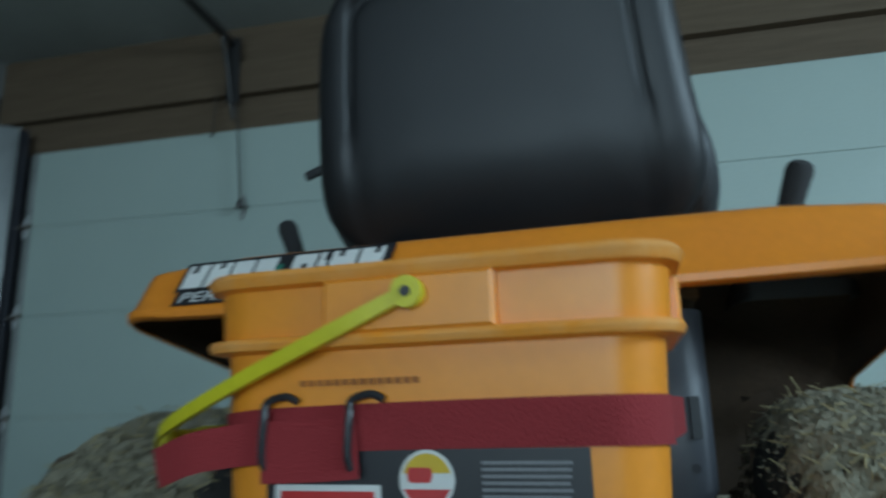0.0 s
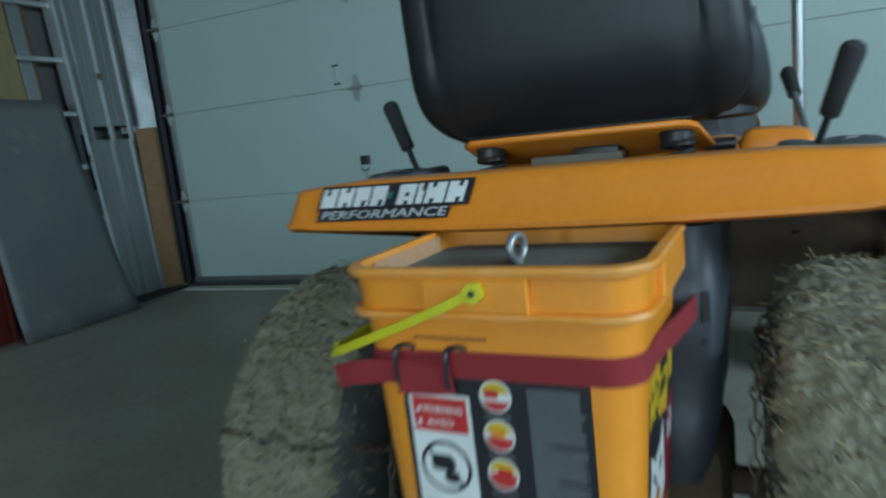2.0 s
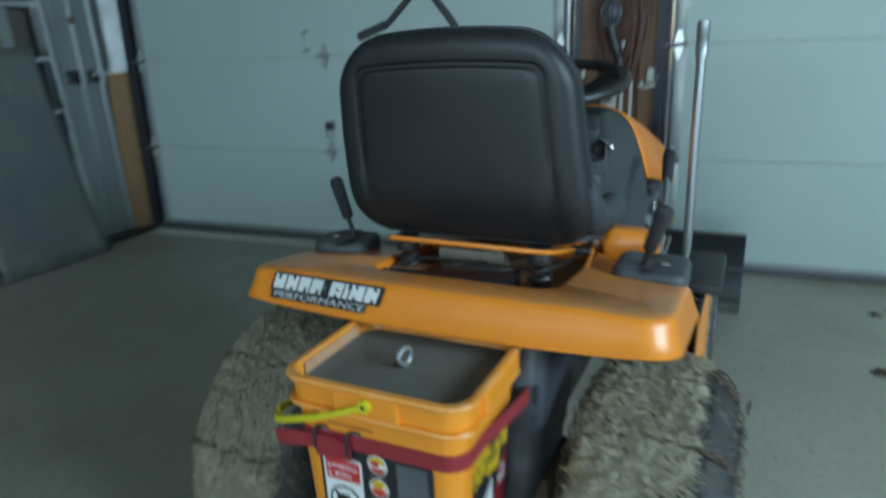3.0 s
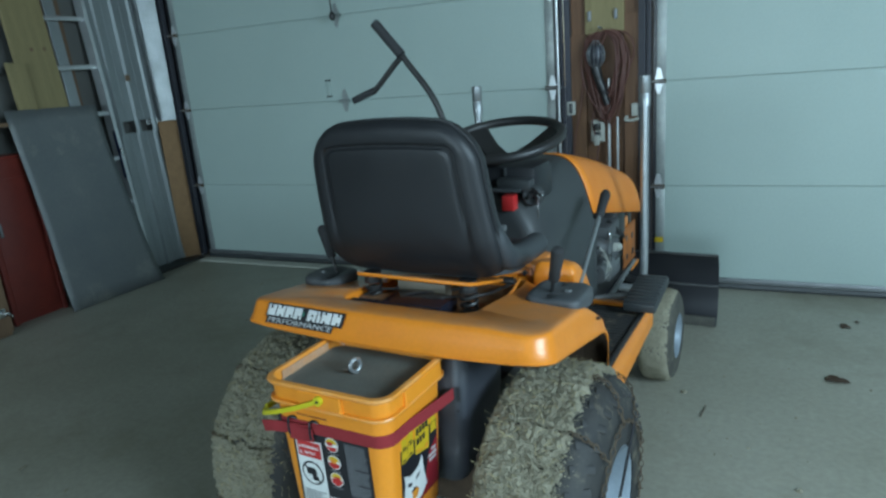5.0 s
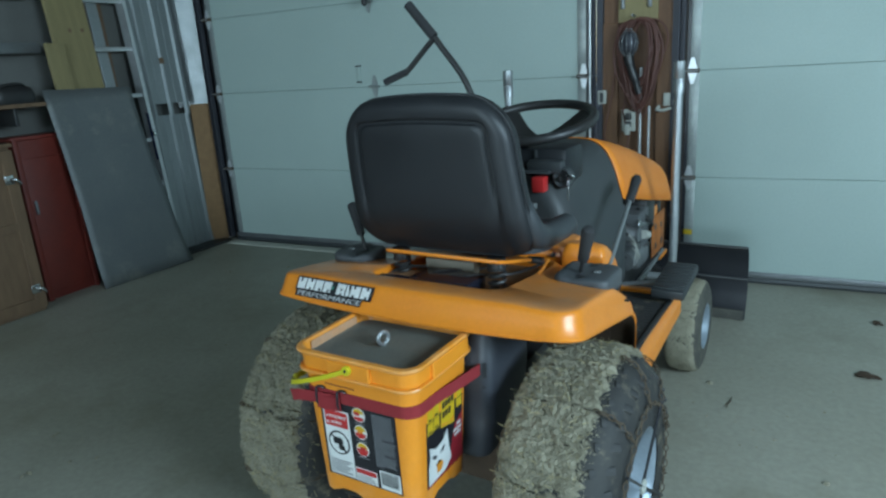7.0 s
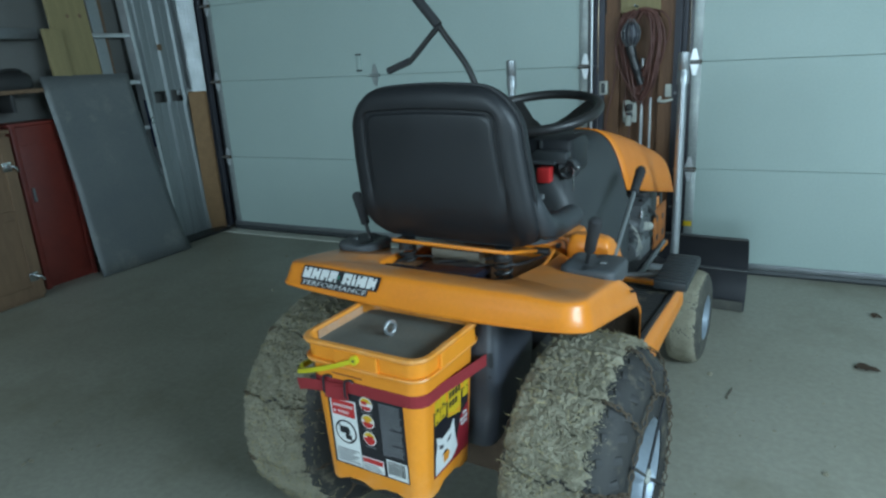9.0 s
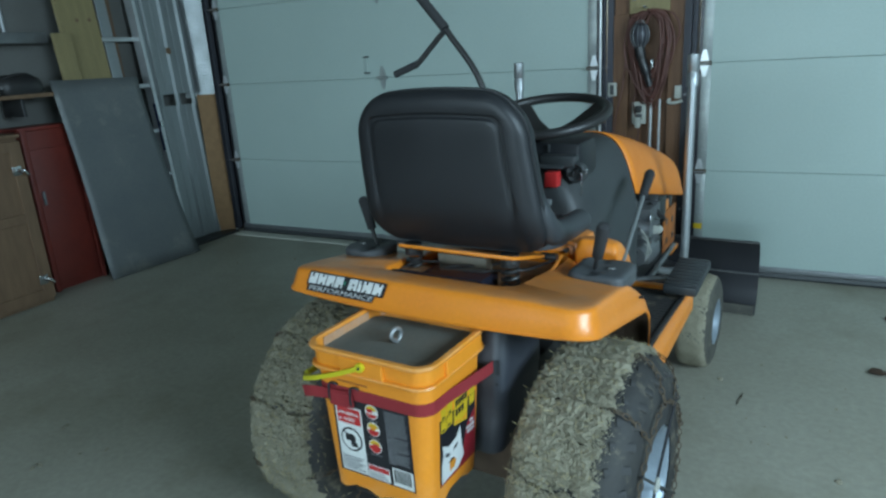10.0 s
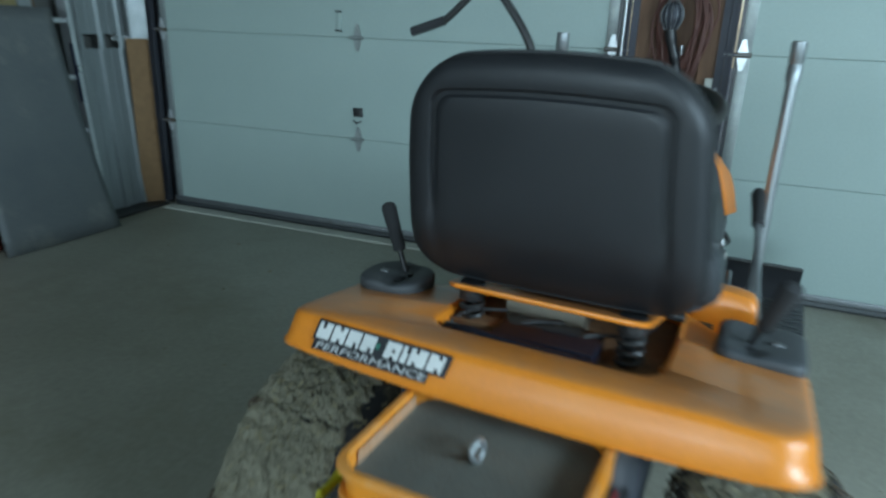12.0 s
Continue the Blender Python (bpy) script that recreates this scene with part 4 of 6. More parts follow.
# consoles and levers
for s, cx, cy, zb, zt, hw in ((1, 0.318, 0.312, 0.688, 0.731, 0.068), (-1, -0.312, 0.250, 0.703, 0.741, 0.064)):
    bm = bmesh.new()
    loops = []
    for i, k in ((0.001, 0.0), (0.0, 0.72), (0.001, 0.86), (0.004, 0.95), (0.009, 0.99), (0.020, 1.0), (0.036, 1.0)):
        lp = rrect(cx - 0.066 + i, cx + 0.066 - i, cy - hw + i, cy + hw - i, (0.024 if s > 0 else 0.050) - i * 0.3, 0, 6, 10)
        for p in lp:
            u = (p.x - cx) * s
            dip = math.exp(-((u + 0.014) / 0.016) ** 2) * min(1.0, max(0.0, (hw - abs(p.y - cy)) / 0.03)) + 0.3 * math.exp(-((u + 0.014) / 0.02) ** 2)
            p.z = zb + (zt - 0.05 * max(0.0, u) - zb) * k - 0.009 * dip * k
        loops.append(lp)
    loft(bm, loops, cap1=True)
    con = part("console", bm, CONSOLE_GREY, tractor, "grey moulded plastic lever console")
    part("slot", B(cx - s * 0.014 - 0.006, cx - s * 0.014 + 0.006, cy - 0.030, cy + 0.030, zt - 0.016, zt - 0.0075), BLACK_PAINT, con)
    part("release_tab", B(cx + s * 0.024 - 0.008, cx + s * 0.024 + 0.008, cy - 0.012, cy, zt - 0.01, zt + 0.0012, 0.002), STEEL, con)


def lever(p, q, grip, r_rod, r_grip, label, metal):
    p, q = Vector(p), Vector(q)
    d = (q - p).normalized()
    le = part("lever", rod(p, q - d * grip * 0.6, r_rod), metal, tractor, label)
    g = [q - d * grip, q - d * grip * 0.97, q - d * grip * 0.6, q - d * grip * 0.12, q - d * 0.004, q]
    part("grip", tube(bmesh.new(), g, [r_grip * k for k in (0.75, 0.9, 0.95, 1.1, 0.9, 0.4)], 14), GRIP, le, "black foam grip")
    return le


lever((0.302, 0.302, 0.722), (0.343, 0.246, 0.850), 0.10, 0.005, 0.0145, "steel lever with a black grip", BLACK_PAINT)
lever((-0.298, 0.262, 0.726), (-0.361, 0.292, 0.858), 0.095, 0.005, 0.0135, "steel lever with a black grip", BLACK_PAINT)
lever((0.315, 0.44, 0.66), (0.273, 0.885, 0.846), 0.13, 0.0065, 0.0145, "long steel lever with a black grip", GALV)

# dash, steering, hood
def cowl(y, hw, z0, z1, zb=0.70, lean=0.30):
    """Half-section of dash and hood: upright below zb, leaning in and rounded above."""
    lp = [Vector((hw, y, z0))] if z0 < zb - 0.001 else []
    for k in range(25):
        a = math.pi * k / 24
        c, t = math.copysign(abs(math.cos(a)) ** 0.45, math.cos(a)), abs(math.sin(a)) ** 0.45
        lp.append(Vector((c * hw * (1 - lean * t), y, zb + (z1 - zb) * t)))
    return lp + ([Vector((-hw, y, z0))] if z0 < zb - 0.001 else [])


bm = bmesh.new()
loops = [cowl(*q) for q in ((0.555, 0.155, 0.50, 0.84), (0.562, 0.178, 0.48, 0.872), (0.580, 0.190, 0.47, 0.892), (0.63, 0.198, 0.46, 0.915), (0.72, 0.203, 0.46, 0.935), (0.86, 0.207, 0.46, 0.947), (0.953, 0.2105, 0.46, 0.955, 0.755, 0.26))]
loops.append([Vector((p.x * 0.97, p.y + 0.006, p.z - 0.004)) for p in loops[-1]])
loft(bm, loops, cap0=True, cap1=True)
dash = part("dash", bm, GREY_PLASTIC, tractor, "dark grey moulded plastic dash tower")
part("dash_skirt", B(-0.203, 0.203, 0.945, 1.035, 0.45, 0.735, 0.02), GREY_PLASTIC, dash)
part("switch", B(0.076, 0.112, 0.542, 0.575, 0.858, 0.900, 0.003), LABEL_RED, dash, "square red reverse switch")
part("key_ring", lathe(bmesh.new(), [(0.012, 0.029), (-0.010, 0.028), (-0.013, 0.024), (-0.008, 0.019), (0.004, 0.012), (0.004, 0)], (0.150, 0.592, 0.893), "y", 24), GREY_PLASTIC, dash, "grey ignition bezel")
part("key", B(0.147, 0.153, 0.562, 0.59, 0.886, 0.900, 0.002), BLACK_PAINT, dash)
part("key_tag", B(0.166, 0.188, 0.568, 0.571, 0.893, 0.905, 0.001), CHROME, dash, "bright spare key on a ring")
# black block stands in for the shaded recess under the wheel; grey pod follows
part("dash_block", B(-0.14, 0.152, 0.615, 0.76, 0.86, 0.972, 0.02), BLACK_VINYL, dash)
part("dash_block", B(0.045, 0.150, 0.578, 0.616, 0.905, 0.940, 0.008), GREY_PLASTIC, dash)
part("gauge_strip", B(0.055, 0.064, 0.610, 0.6148, 0.942, 0.966, 0.001), GREY_PLASTIC, dash)
part("dash_ledge", B(-0.12, 0.12, 0.56, 0.62, 0.905, 0.914, 0.004), GREY_PLASTIC, dash)
part("throttle", tube(bmesh.new(), smooth_path([(0.172, 0.567, 0.835), (0.174, 0.566, 0.86), (0.173, 0.568, 0.90)], 4), 0.0016, 8), CHROME, dash, "thin bright key wire")
wheel_m = pose(-0.008, 0.752, 1.030, 12, 0, 0)
bm = tube(bmesh.new(), [wheel_m @ Vector((0.182 * math.cos(a), 0.182 * math.sin(a), 0)) for a in [2 * math.pi * k / 56 for k in range(56)]], 0.0145, 12, closed=True)
sw = part("steering_wheel", bm, BLACK_PAINT, tractor, "black plastic steering wheel")
part("hub", shift(lathe(bmesh.new(), [(-0.05, 0.03), (-0.03, 0.04), (-0.012, 0.04), (-0.006, 0.03), (-0.006, 0.0)], (0, 0, -0.060), "z", 24), wheel_m), BLACK_PAINT, sw)
for a in (38, 142, 270):
    c, s_ = math.cos(radians(a)), math.sin(radians(a))
    bm = bmesh.new()
    loft(bm, [[wheel_m @ Vector((c * d - s_ * w, s_ * d + c * w, z)) for w, z in ((-h, zz - 0.006), (h, zz - 0.006), (h * 0.8, zz + 0.005), (-h * 0.8, zz + 0.005))] for d, h, zz in ((0.02, 0.042, -0.072), (0.09, 0.034, -0.046), (0.178, 0.044, -0.002))], cap0=True, cap1=True)
    part("spoke", bm, BLACK_PAINT, sw)
part("column", rod(wheel_m @ Vector((0, 0, -0.08)), wheel_m @ Vector((0, 0, -0.16)), 0.028, 16), BLACK_PAINT, sw)
bm = bmesh.new()
loops = [cowl(y, hw, zb, z1, zb, lean) for y, hw, zb, z1, lean in ((0.957, 0.212, 0.762, 0.959, 0.26), (1.03, 0.213, 0.746, 0.948, 0.27), (1.10, 0.214, 0.731, 0.934, 0.27), (1.24, 0.217, 0.700, 0.903, 0.27), (1.38, 0.219, 0.670, 0.868, 0.26), (1.50, 0.220, 0.644, 0.832, 0.24), (1.58, 0.219, 0.627, 0.806, 0.20), (1.63, 0.215, 0.617, 0.786, 0.17), (1.652, 0.207, 0.613, 0.774, 0.16), (1.66, 0.190, 0.612, 0.760, 0.16))]
loft(bm, loops, close=False, cap1=True)
part("hood", bm, HOOD_ORANGE, tractor, "glossy orange steel hood", solid=0.003)
part("grille", B(-0.17, 0.17, 1.58, 1.650, 0.46, 0.66, 0.02), BLACK_PAINT, tractor)

# engine below the hood
eng = part("engine", B(-0.15, 0.14, 1.10, 1.50, 0.46, 0.64, 0.02), STEEL, tractor, "greasy steel engine block")
for k in range(7):
    part("cooling_fin", B(0.13, 0.205, 1.16 + k * 0.022, 1.168 + k * 0.022, 0.52, 0.66), STEEL, eng)
part("carburettor", lathe(bmesh.new(), [(0.0, 0.0), (0.0, 0.03), (0.05, 0.035), (0.07, 0.025), (0.09, 0.025), (0.09, 0)], (0.13, 1.12, 0.60), "x", 20), STEEL, eng)
part("air_box", B(0.08, 0.20, 1.30, 1.42, 0.58, 0.69, 0.012), BLACK_PAINT, eng)
part("cylinder_cover", B(0.14, 0.22, 1.12, 1.26, 0.47, 0.53, 0.01), STEEL, eng)
part("side_frame", B(0.17, 0.185, 1.46, 1.52, 0.570, 0.622, 0.004), ORANGE, eng, "orange frame plate")
heat = part("heat_shield", B(0.184, 0.190, 1.43, 1.62, 0.42, 0.585, 0.004), DARK_ORANGE, eng, "orange perforated side plate")
for y, z in ((1.47, 0.54), (1.56, 0.53), (1.48, 0.46), (1.57, 0.46)):
    part("hole", rod((0.188, y, z), (0.1915, y, z), 0.014, 12), BLACK_PAINT, heat)
part("heat_bracket", B(0.190, 0.205, 1.50, 1.62, 0.395, 0.412, 0.003), ORANGE, heat)
part("governor_arm", B(0.206, 0.212, 1.15, 1.17, 0.50, 0.645, 0.002), CHROME, eng, "bright governor arm")
part("governor_link", tube(bmesh.new(), [(0.214, 1.16, 0.63), (0.214, 1.25, 0.605), (0.214, 1.30, 0.61)], 0.003, 6), CHROME, eng)
part("fuel_filter", rod((0.208, 1.215, 0.575), (0.208, 1.275, 0.560), 0.016, 14), WHITE_PLASTIC, eng, "pale plastic fuel filter")
part("starter", rod((0.185, 1.06, 0.515), (0.185, 1.20, 0.515), 0.034, 18), STEEL, eng, "dull steel starter motor")
part("starter_cap", rod((0.185, 1.200, 0.515), (0.185, 1.212, 0.515), 0.028, 18), CHROME, eng)
part("lift_rod", rod((0.245, 1.00, 0.455), (0.235, 1.40, 0.470), 0.009, 10), STEEL, eng, "dull steel lift rod")
for k in range(3):
    part("white_wire", tube(bmesh.new(), smooth_path([(0.205, 1.045 + 0.02 * k, 0.62 - 0.03 * k), (0.225, 1.065 + 0.02 * k, 0.575 - 0.02 * k), (0.215, 1.08 + 0.03 * k, 0.50)], 5), 0.0022, 6), WHITE_PLASTIC, eng)
part("side_frame", B(-0.185, -0.17, 1.05, 1.62, 0.42, 0.66, 0.004), ORANGE, eng, "orange frame plate")
for k, pts in enumerate(([(0.14, 1.02, 0.70), (0.19, 1.05, 0.62), (0.17, 1.16, 0.60)], [(0.10, 1.03, 0.60), (0.20, 1.08, 0.52), (0.18, 1.22, 0.50)], [(0.18, 1.24, 0.66), (0.215, 1.30, 0.60), (0.18, 1.40, 0.56)])):
    part("hose", tube(bmesh.new(), smooth_path(pts, 6), 0.006 + 0.002 * k, 8), BLACK_PAINT, eng)

# exhaust stacks
for x, y in ((0.303, 1.275), (-0.334, 1.266)):
    dx = -0.1 if x > 0 else 0.1
    bm = tube(bmesh.new(), smooth_path([(x + dx, y - 0.03, 0.415), (x + dx * 0.3, y - 0.02, 0.413), (x, y - 0.012, 0.46), (x, y - 0.004, 0.80), (x, y, 1.10)], 6), 0.0145, 16, cap=False)
    st = part("exhaust_pipe", bm, GALV, tractor, "galvanised pipe exhaust stack")
    part("sleeve", lathe(bmesh.new(), [(1.070, 0.0146), (1.070, 0.0190), (1.110, 0.0190), (1.112, 0.0175), (1.118, 0.0175), (1.120, 0.0190), (1.172, 0.0190), (1.174, 0.0155), (1.09, 0.0150)], (x, y, 0), "z", 20), GALV, st, "pipe coupling on the stack")

# front blade with lift handle
bm = bmesh.new()
prof = [(0.0, 0.0), (0.035, 0.05), (0.05, 0.12), (0.05, 0.21), (0.035, 0.285), (0.0, 0.342)]
loft(bm, [[Vector((x, 1.955 + a, z + 0.004)) for a, z in prof] + [Vector((x, 1.955 + a + 0.006, z + 0.004)) for a, z in prof[::-1]] for x in (-0.60, 0.480)], cap0=True, cap1=True)
blade = part("plow_blade", bm, BLADE, tractor, "curved black steel front blade")
part("top_rail", B(-0.60, 0.475, 1.948, 1.966, 0.337, 0.349, 0.003), BLACK_PAINT, blade)
part("stiffener", B(-0.60, 0.478, 1.985, 2.003, 0.183, 0.190, 0.002), WORN, blade, "scuffed seam across the blade")
part("sticker", B(0.375, 0.395, 1.9745, 1.976, 0.316, 0.324), LABEL_GREY, blade, "small pale worn sticker", smooth=False)
part("sticker", B(0.405, 0.448, 1.9745, 1.976, 0.318, 0.328), LABEL_GREY, blade, "small pale worn sticker", smooth=False)
part("rail_bolt", rod((0.26, 1.952, 0.350), (0.26, 1.952, 0.355), 0.006, 6), STEEL, blade)
for s in (-0.12, 0.12):
    part("push_arm", tube(bmesh.new(), [(s, 1.70, 0.30), (s, 2.0, 0.18)], 0.018, 8), BLACK_PAINT, blade)
part("cutting_edge", B(-0.60, 0.475, 1.944, 1.954, 0.003, 0.050, 0.002), DUSTY_RUBBER, blade, "mud-caked cutting edge")
bm = tube(bmesh.new(), smooth_path([(-0.20, 0.89, 0.46), (-0.23, 0.89, 0.80), (-0.292, 0.89, 1.111), (-0.421, 0.89, 1.301)], 6), 0.0105, 12)
hand = part("lift_handle", bm, BLACK_PAINT, tractor, "bent black steel lift handle")
part("fork", tube(bmesh.new(), smooth_path([(-0.421, 0.89, 1.301), (-0.45, 0.89, 1.28), (-0.535, 0.89, 1.204), (-0.56, 0.89, 1.19)], 5), 0.0095, 10), BLACK_PAINT, hand)
part("grip", tube(bmesh.new(), [(-0.55, 0.89, 1.194), (-0.645, 0.89, 1.163)], 0.0125, 12), GRIP, hand, "black rubber grip")
part("grip", tube(bmesh.new(), [(-0.425, 0.89, 1.305), (-0.522, 0.89, 1.418)], 0.0165, 12), GRIP, hand, "black rubber grip")


# ---- bucket ----
PAIL = TR @ Matrix.Translation((0.010, 0.0, 0.0125))
bucket = thing("bucket", "orange plastic pail cast full of cement, hung behind the tractor", "bucket", PAIL)


def bucket_loop(z, grow=0.0):
    t = (z - 0.32) / 0.34
    hx = 0.126 + 0.019 * t + grow
    c = 0.002 * t - 0.002
    return rrect(c - hx, c + hx, -0.195 - 0.009 * t - grow, 0.016 + 0.012 * t + grow, 0.034 + grow * 0.5, z, 8, 6)


bm = bmesh.new()
foot = bucket_loop(0.321)
for p in foot:
    if abs(p.y + 0.195) < 0.002 and abs(abs(p.x) - 0.055) < 0.03 or abs(abs(p.x) - 0.127) < 0.003 and -0.12 < p.y < -0.06:
        p.z += 0.012
loops = [bucket_loop(0.327, -0.006), foot, bucket_loop(0.34), bucket_loop(0.45), bucket_loop(0.585), bucket_loop(0.606), bucket_loop(0.608, 0.010), bucket_loop(0.612, 0.0115), bucket_loop(0.615, 0.010), bucket_loop(0.616, 0.003), bucket_loop(0.646, 0.003), bucket_loop(0.648, 0.009), bucket_loop(0.654, 0.0115), bucket_loop(0.6575, 0.009), bucket_loop(0.658, 0.0), bucket_loop(0.654, -0.003), bucket_loop(0.60, -0.004)]
loft(bm, loops, cap0=True)
pail = part("pail", bm, ORANGE_PLASTIC, bucket)
bm = bmesh.new()
loft(bm, [[Vector((x, y, z)) for x, z in ((-0.057 + i, 0.6145 + i), (0.050 - i, 0.6145 + i), (0.050 - i, 0.6485 - i), (-0.057 + i, 0.6485 - i))] for i, y in ((0, -0.200), (0, -0.2115), (0.0025, -0.214))], cap0=True, cap1=True)
part("bail_boss", bm, ORANGE_MOULDED, pail)
for s in (-1, 1):
    bm = bmesh.new()
    loft(bm, [[Vector((s * x - 0.001, y, z)) for y, z in ((-0.140 + i, 0.6145 + i), (0.000 - i, 0.6145 + i), (0.000 - i, 0.6485 - i), (-0.140 + i, 0.6485 - i))] for i, x in ((0, 0.144), (0, 0.1525), (0.0025, 0.1548))], cap0=True, cap1=True)
    part("side_boss", bm, ORANGE_MOULDED, pail)
bm = bmesh.new()
lp = bucket_loop(0.635, -0.0045)
loft(bm, [bucket_loop(0.60, -0.0045), lp, bucket_loop(0.633, -0.015), bucket_loop(0.6345, -0.05)], cap1=True)
part("cement", bm, CEMENT, bucket, "grey cement filling the pail")
FILM = paint("cement_film", (0.52, 0.33, 0.22), 0.8, other=(0.60, 0.27, 0.10), amount=1.0, scale=40, bump=0.1)
part("splash", B(-0.1382, -0.1378, -0.165, -0.01, 0.632, 0.6535), FILM, bucket, "pale dried cement on the inner wall", smooth=False)
bm = tube(bmesh.new(), [(-0.006, -0.085 + 0.0135 * math.cos(a), 0.6515 + 0.0135 * math.sin(a)) for a in [2 * math.pi * k / 24 for k in range(24)]], 0.0046, 10, closed=True)
shift(bm, Matrix.Translation((-0.006, -0.085, 0)) @ pose(0, 0, 0, 0, 0, -14) @ Matrix.Translation((0.006, 0.085, 0)))
tube(bm, [(-0.006, -0.085, 0.630), (-0.006, -0.085, 0.640)], 0.006, 10)
part("eye_bolt", bm, GALV, bucket, "zinc-plated eye bolt set in the cement")

# yellow bail: two flat arms and a moulded grip
bail = part("bail", tube(bmesh.new(), smooth_path([(-0.206, -0.158, 0.553), (-0.208, -0.10, 0.551), (-0.208, -0.03, 0.551), (-0.206, 0.02, 0.553)], 5), [0.0095 if 3 < k < 13 else 0.007 for k in range(16)], 10), YELLOW, bucket, "yellow plastic bail handle")


def bail_arm(y0, y1):
    bm = bmesh.new()
    loops = []
    for x, y, z in smooth_path([(0.000, y0, 0.6365), (-0.05, y0, 0.615), (-0.12, y0 + (y1 - y0) * 0.15, 0.587), (-0.18, y0 + (y1 - y0) * 0.5, 0.563), (-0.207, y1, 0.553)], 5):
        loops.append([Vector((x + dx, y + dy, z + dz)) for dx, dy, dz in ((-0.0022, -0.003, -0.0058), (-0.0022, 0.003, -0.0058), (0.0022, 0.003, 0.0058), (0.0022, -0.003, 0.0058))])
    loft(bm, loops, cap0=True, cap1=True)
    lathe(bm, [(-0.004, 0.0), (-0.004, 0.0095), (0.004, 0.0095), (0.004, 0.0)], (0.000, y0, 0.6365), "y", 20)
    return bm


for y0, y1 in ((-0.2185, -0.165), (0.045, 0.02)):
    arm = part("arm", bail_arm(y0, y1), YELLOW, bail)
    part("pivot_pin", rod((0, y0 - 0.0055, 0.6365), (0, y0, 0.6365), 0.0032, 10), BLACK_PAINT, arm)

# moulded code, too fine to read
for k in range(14):
    part("code_bar", B(-0.076 + k * 0.0056, -0.0722 + k * 0.0056, -0.2034, -0.2015, 0.5852, 0.5888), DARK_ORANGE, bucket, smooth=False)

# red webbing strap round the pail, buckled, its ends in the tank's slot
def strap_path():
    """Round the pail just outside its wall, from the tank's slot to the buckle and on."""
    hx, y0, r = 0.1415, -0.2025, 0.036
    right = [(0.1595, 0.0330), (0.1575, 0.005), (0.1505, -0.06), (hx + 0.001, -0.12)]
    arc = [(hx - r + r * math.cos(radians(-a)), y0 + r + r * math.sin(radians(-a))) for a in (0, 22, 45, 67, 90)]
    front = [(x, y0) for x in (0.07, 0.03, -0.01, -0.05, -0.09)]
    arc_l = [(-hx + r - r * math.sin(radians(a)) - 0.002, y0 + r - r * math.cos(radians(a))) for a in (0, 22, 45, 67, 90)]
    left = [(-hx - 0.003, -0.12), (-0.156, -0.04), (-0.18, 0.045)]
    pts = right + arc + front + arc_l + left
    n = len(pts)
    return [(x, y, 0.557 + 0.0055 * math.sin(math.pi * min(1, k / n * 1.3)) - 0.002 * k / n) for k, (x, y) in enumerate(pts)]


def webbing(path, half=0.0135, thick=0.0014, n=5):
    bm = bmesh.new()
    pts = smooth_path(path, n)
    loops = []
    for i, p in enumerate(pts):
        d = (pts[min(i + 1, len(pts) - 1)] - pts[max(i - 1, 0)]).normalized()
        out = d.cross(Vector((0, 0, 1))).normalized() * thick
        up = out.cross(d).normalized() * half
        loops.append([p + up, p + up + out, p - up + out, p - up])
    return loft(bm, loops, cap0=True, cap1=True)


strap = thing("strap", "red nylon webbing strap buckled round the orange pail", "strap", PAIL)
part("webbing", webbing(strap_path(), n=3), STRAP_RED, strap)
part("tail", webbing([(-0.045, -0.2065, 0.5545), (-0.075, -0.2085, 0.553), (-0.105, -0.2085, 0.552), (-0.135, -0.209, 0.549), (-0.155, -0.207, 0.545), (-0.178, -0.202, 0.537)], 0.0125), STRAP_RED, strap, "loose end of the strap")
bm = bmesh.new()
for x in (-0.096, -0.040):
    tube(bm, smooth_path([(x, -0.2075, 0.537), (x - 0.001, -0.2105, 0.545), (x, -0.2105, 0.566), (x, -0.2075, 0.576), (x + 0.012, -0.2065, 0.5795), (x + 0.02, -0.2055, 0.576)], 5), 0.0024, 8)
tube(bm, [(-0.096, -0.2065, 0.538), (-0.040, -0.2065, 0.538)], 0.0016, 6)
part("flap", webbing([(-0.036, -0.2085, 0.5475), (-0.060, -0.2100, 0.546), (-0.098, -0.2095, 0.5445)], 0.0155), STRAP_RED, strap, "red buckle flap")
part("buckle", bm, LABEL_BLACK, strap, "black wire strap buckle")

# labels: front


def plate(name, x0, x1, z0, z1, lift, material, parent, label=""):
    """A thin sheet on the pail's rear-facing side, following its slope."""
    bm = bmesh.new()
    f = lambda z: -0.195 - 0.0265 * (z - 0.32) - lift
    loft(bm, [[Vector((x, f(z) + d, z)) for x, z in ((x0, z0), (x1, z0), (x1, z1), (x0, z1))] for d in (0.0004, 0.0)], cap0=True, cap1=True)
    return part(name, bm, material, parent, label, smooth=False)


def disc(name, x, z, r, lift, material, parent, cut=None):
    """A round patch, or the part of one below or above a chord."""
    f = lambda zz: -0.195 - 0.0265 * (zz - 0.32) - lift
    pts = [(x + r * math.cos(a), z + r * math.sin(a)) for a in [2 * math.pi * k / 28 for k in range(28)]]
    if cut:
        pts = [(px, max(z + cut[0] * r, min(z + cut[1] * r, pz))) for px, pz in pts]
    bm = bmesh.new()
    loft(bm, [[Vector((px, f(pz) + d, pz)) for px, pz in pts] for d in (0.0003, 0.0)], cap0=True, cap1=True)
    return part(name, bm, material, parent, smooth=False)


def on_front(x, z, lift):
    return pose(x, -0.195 - 0.0265 * (z - 0.32) - lift, z, 90 + 1.5, 0, 0)


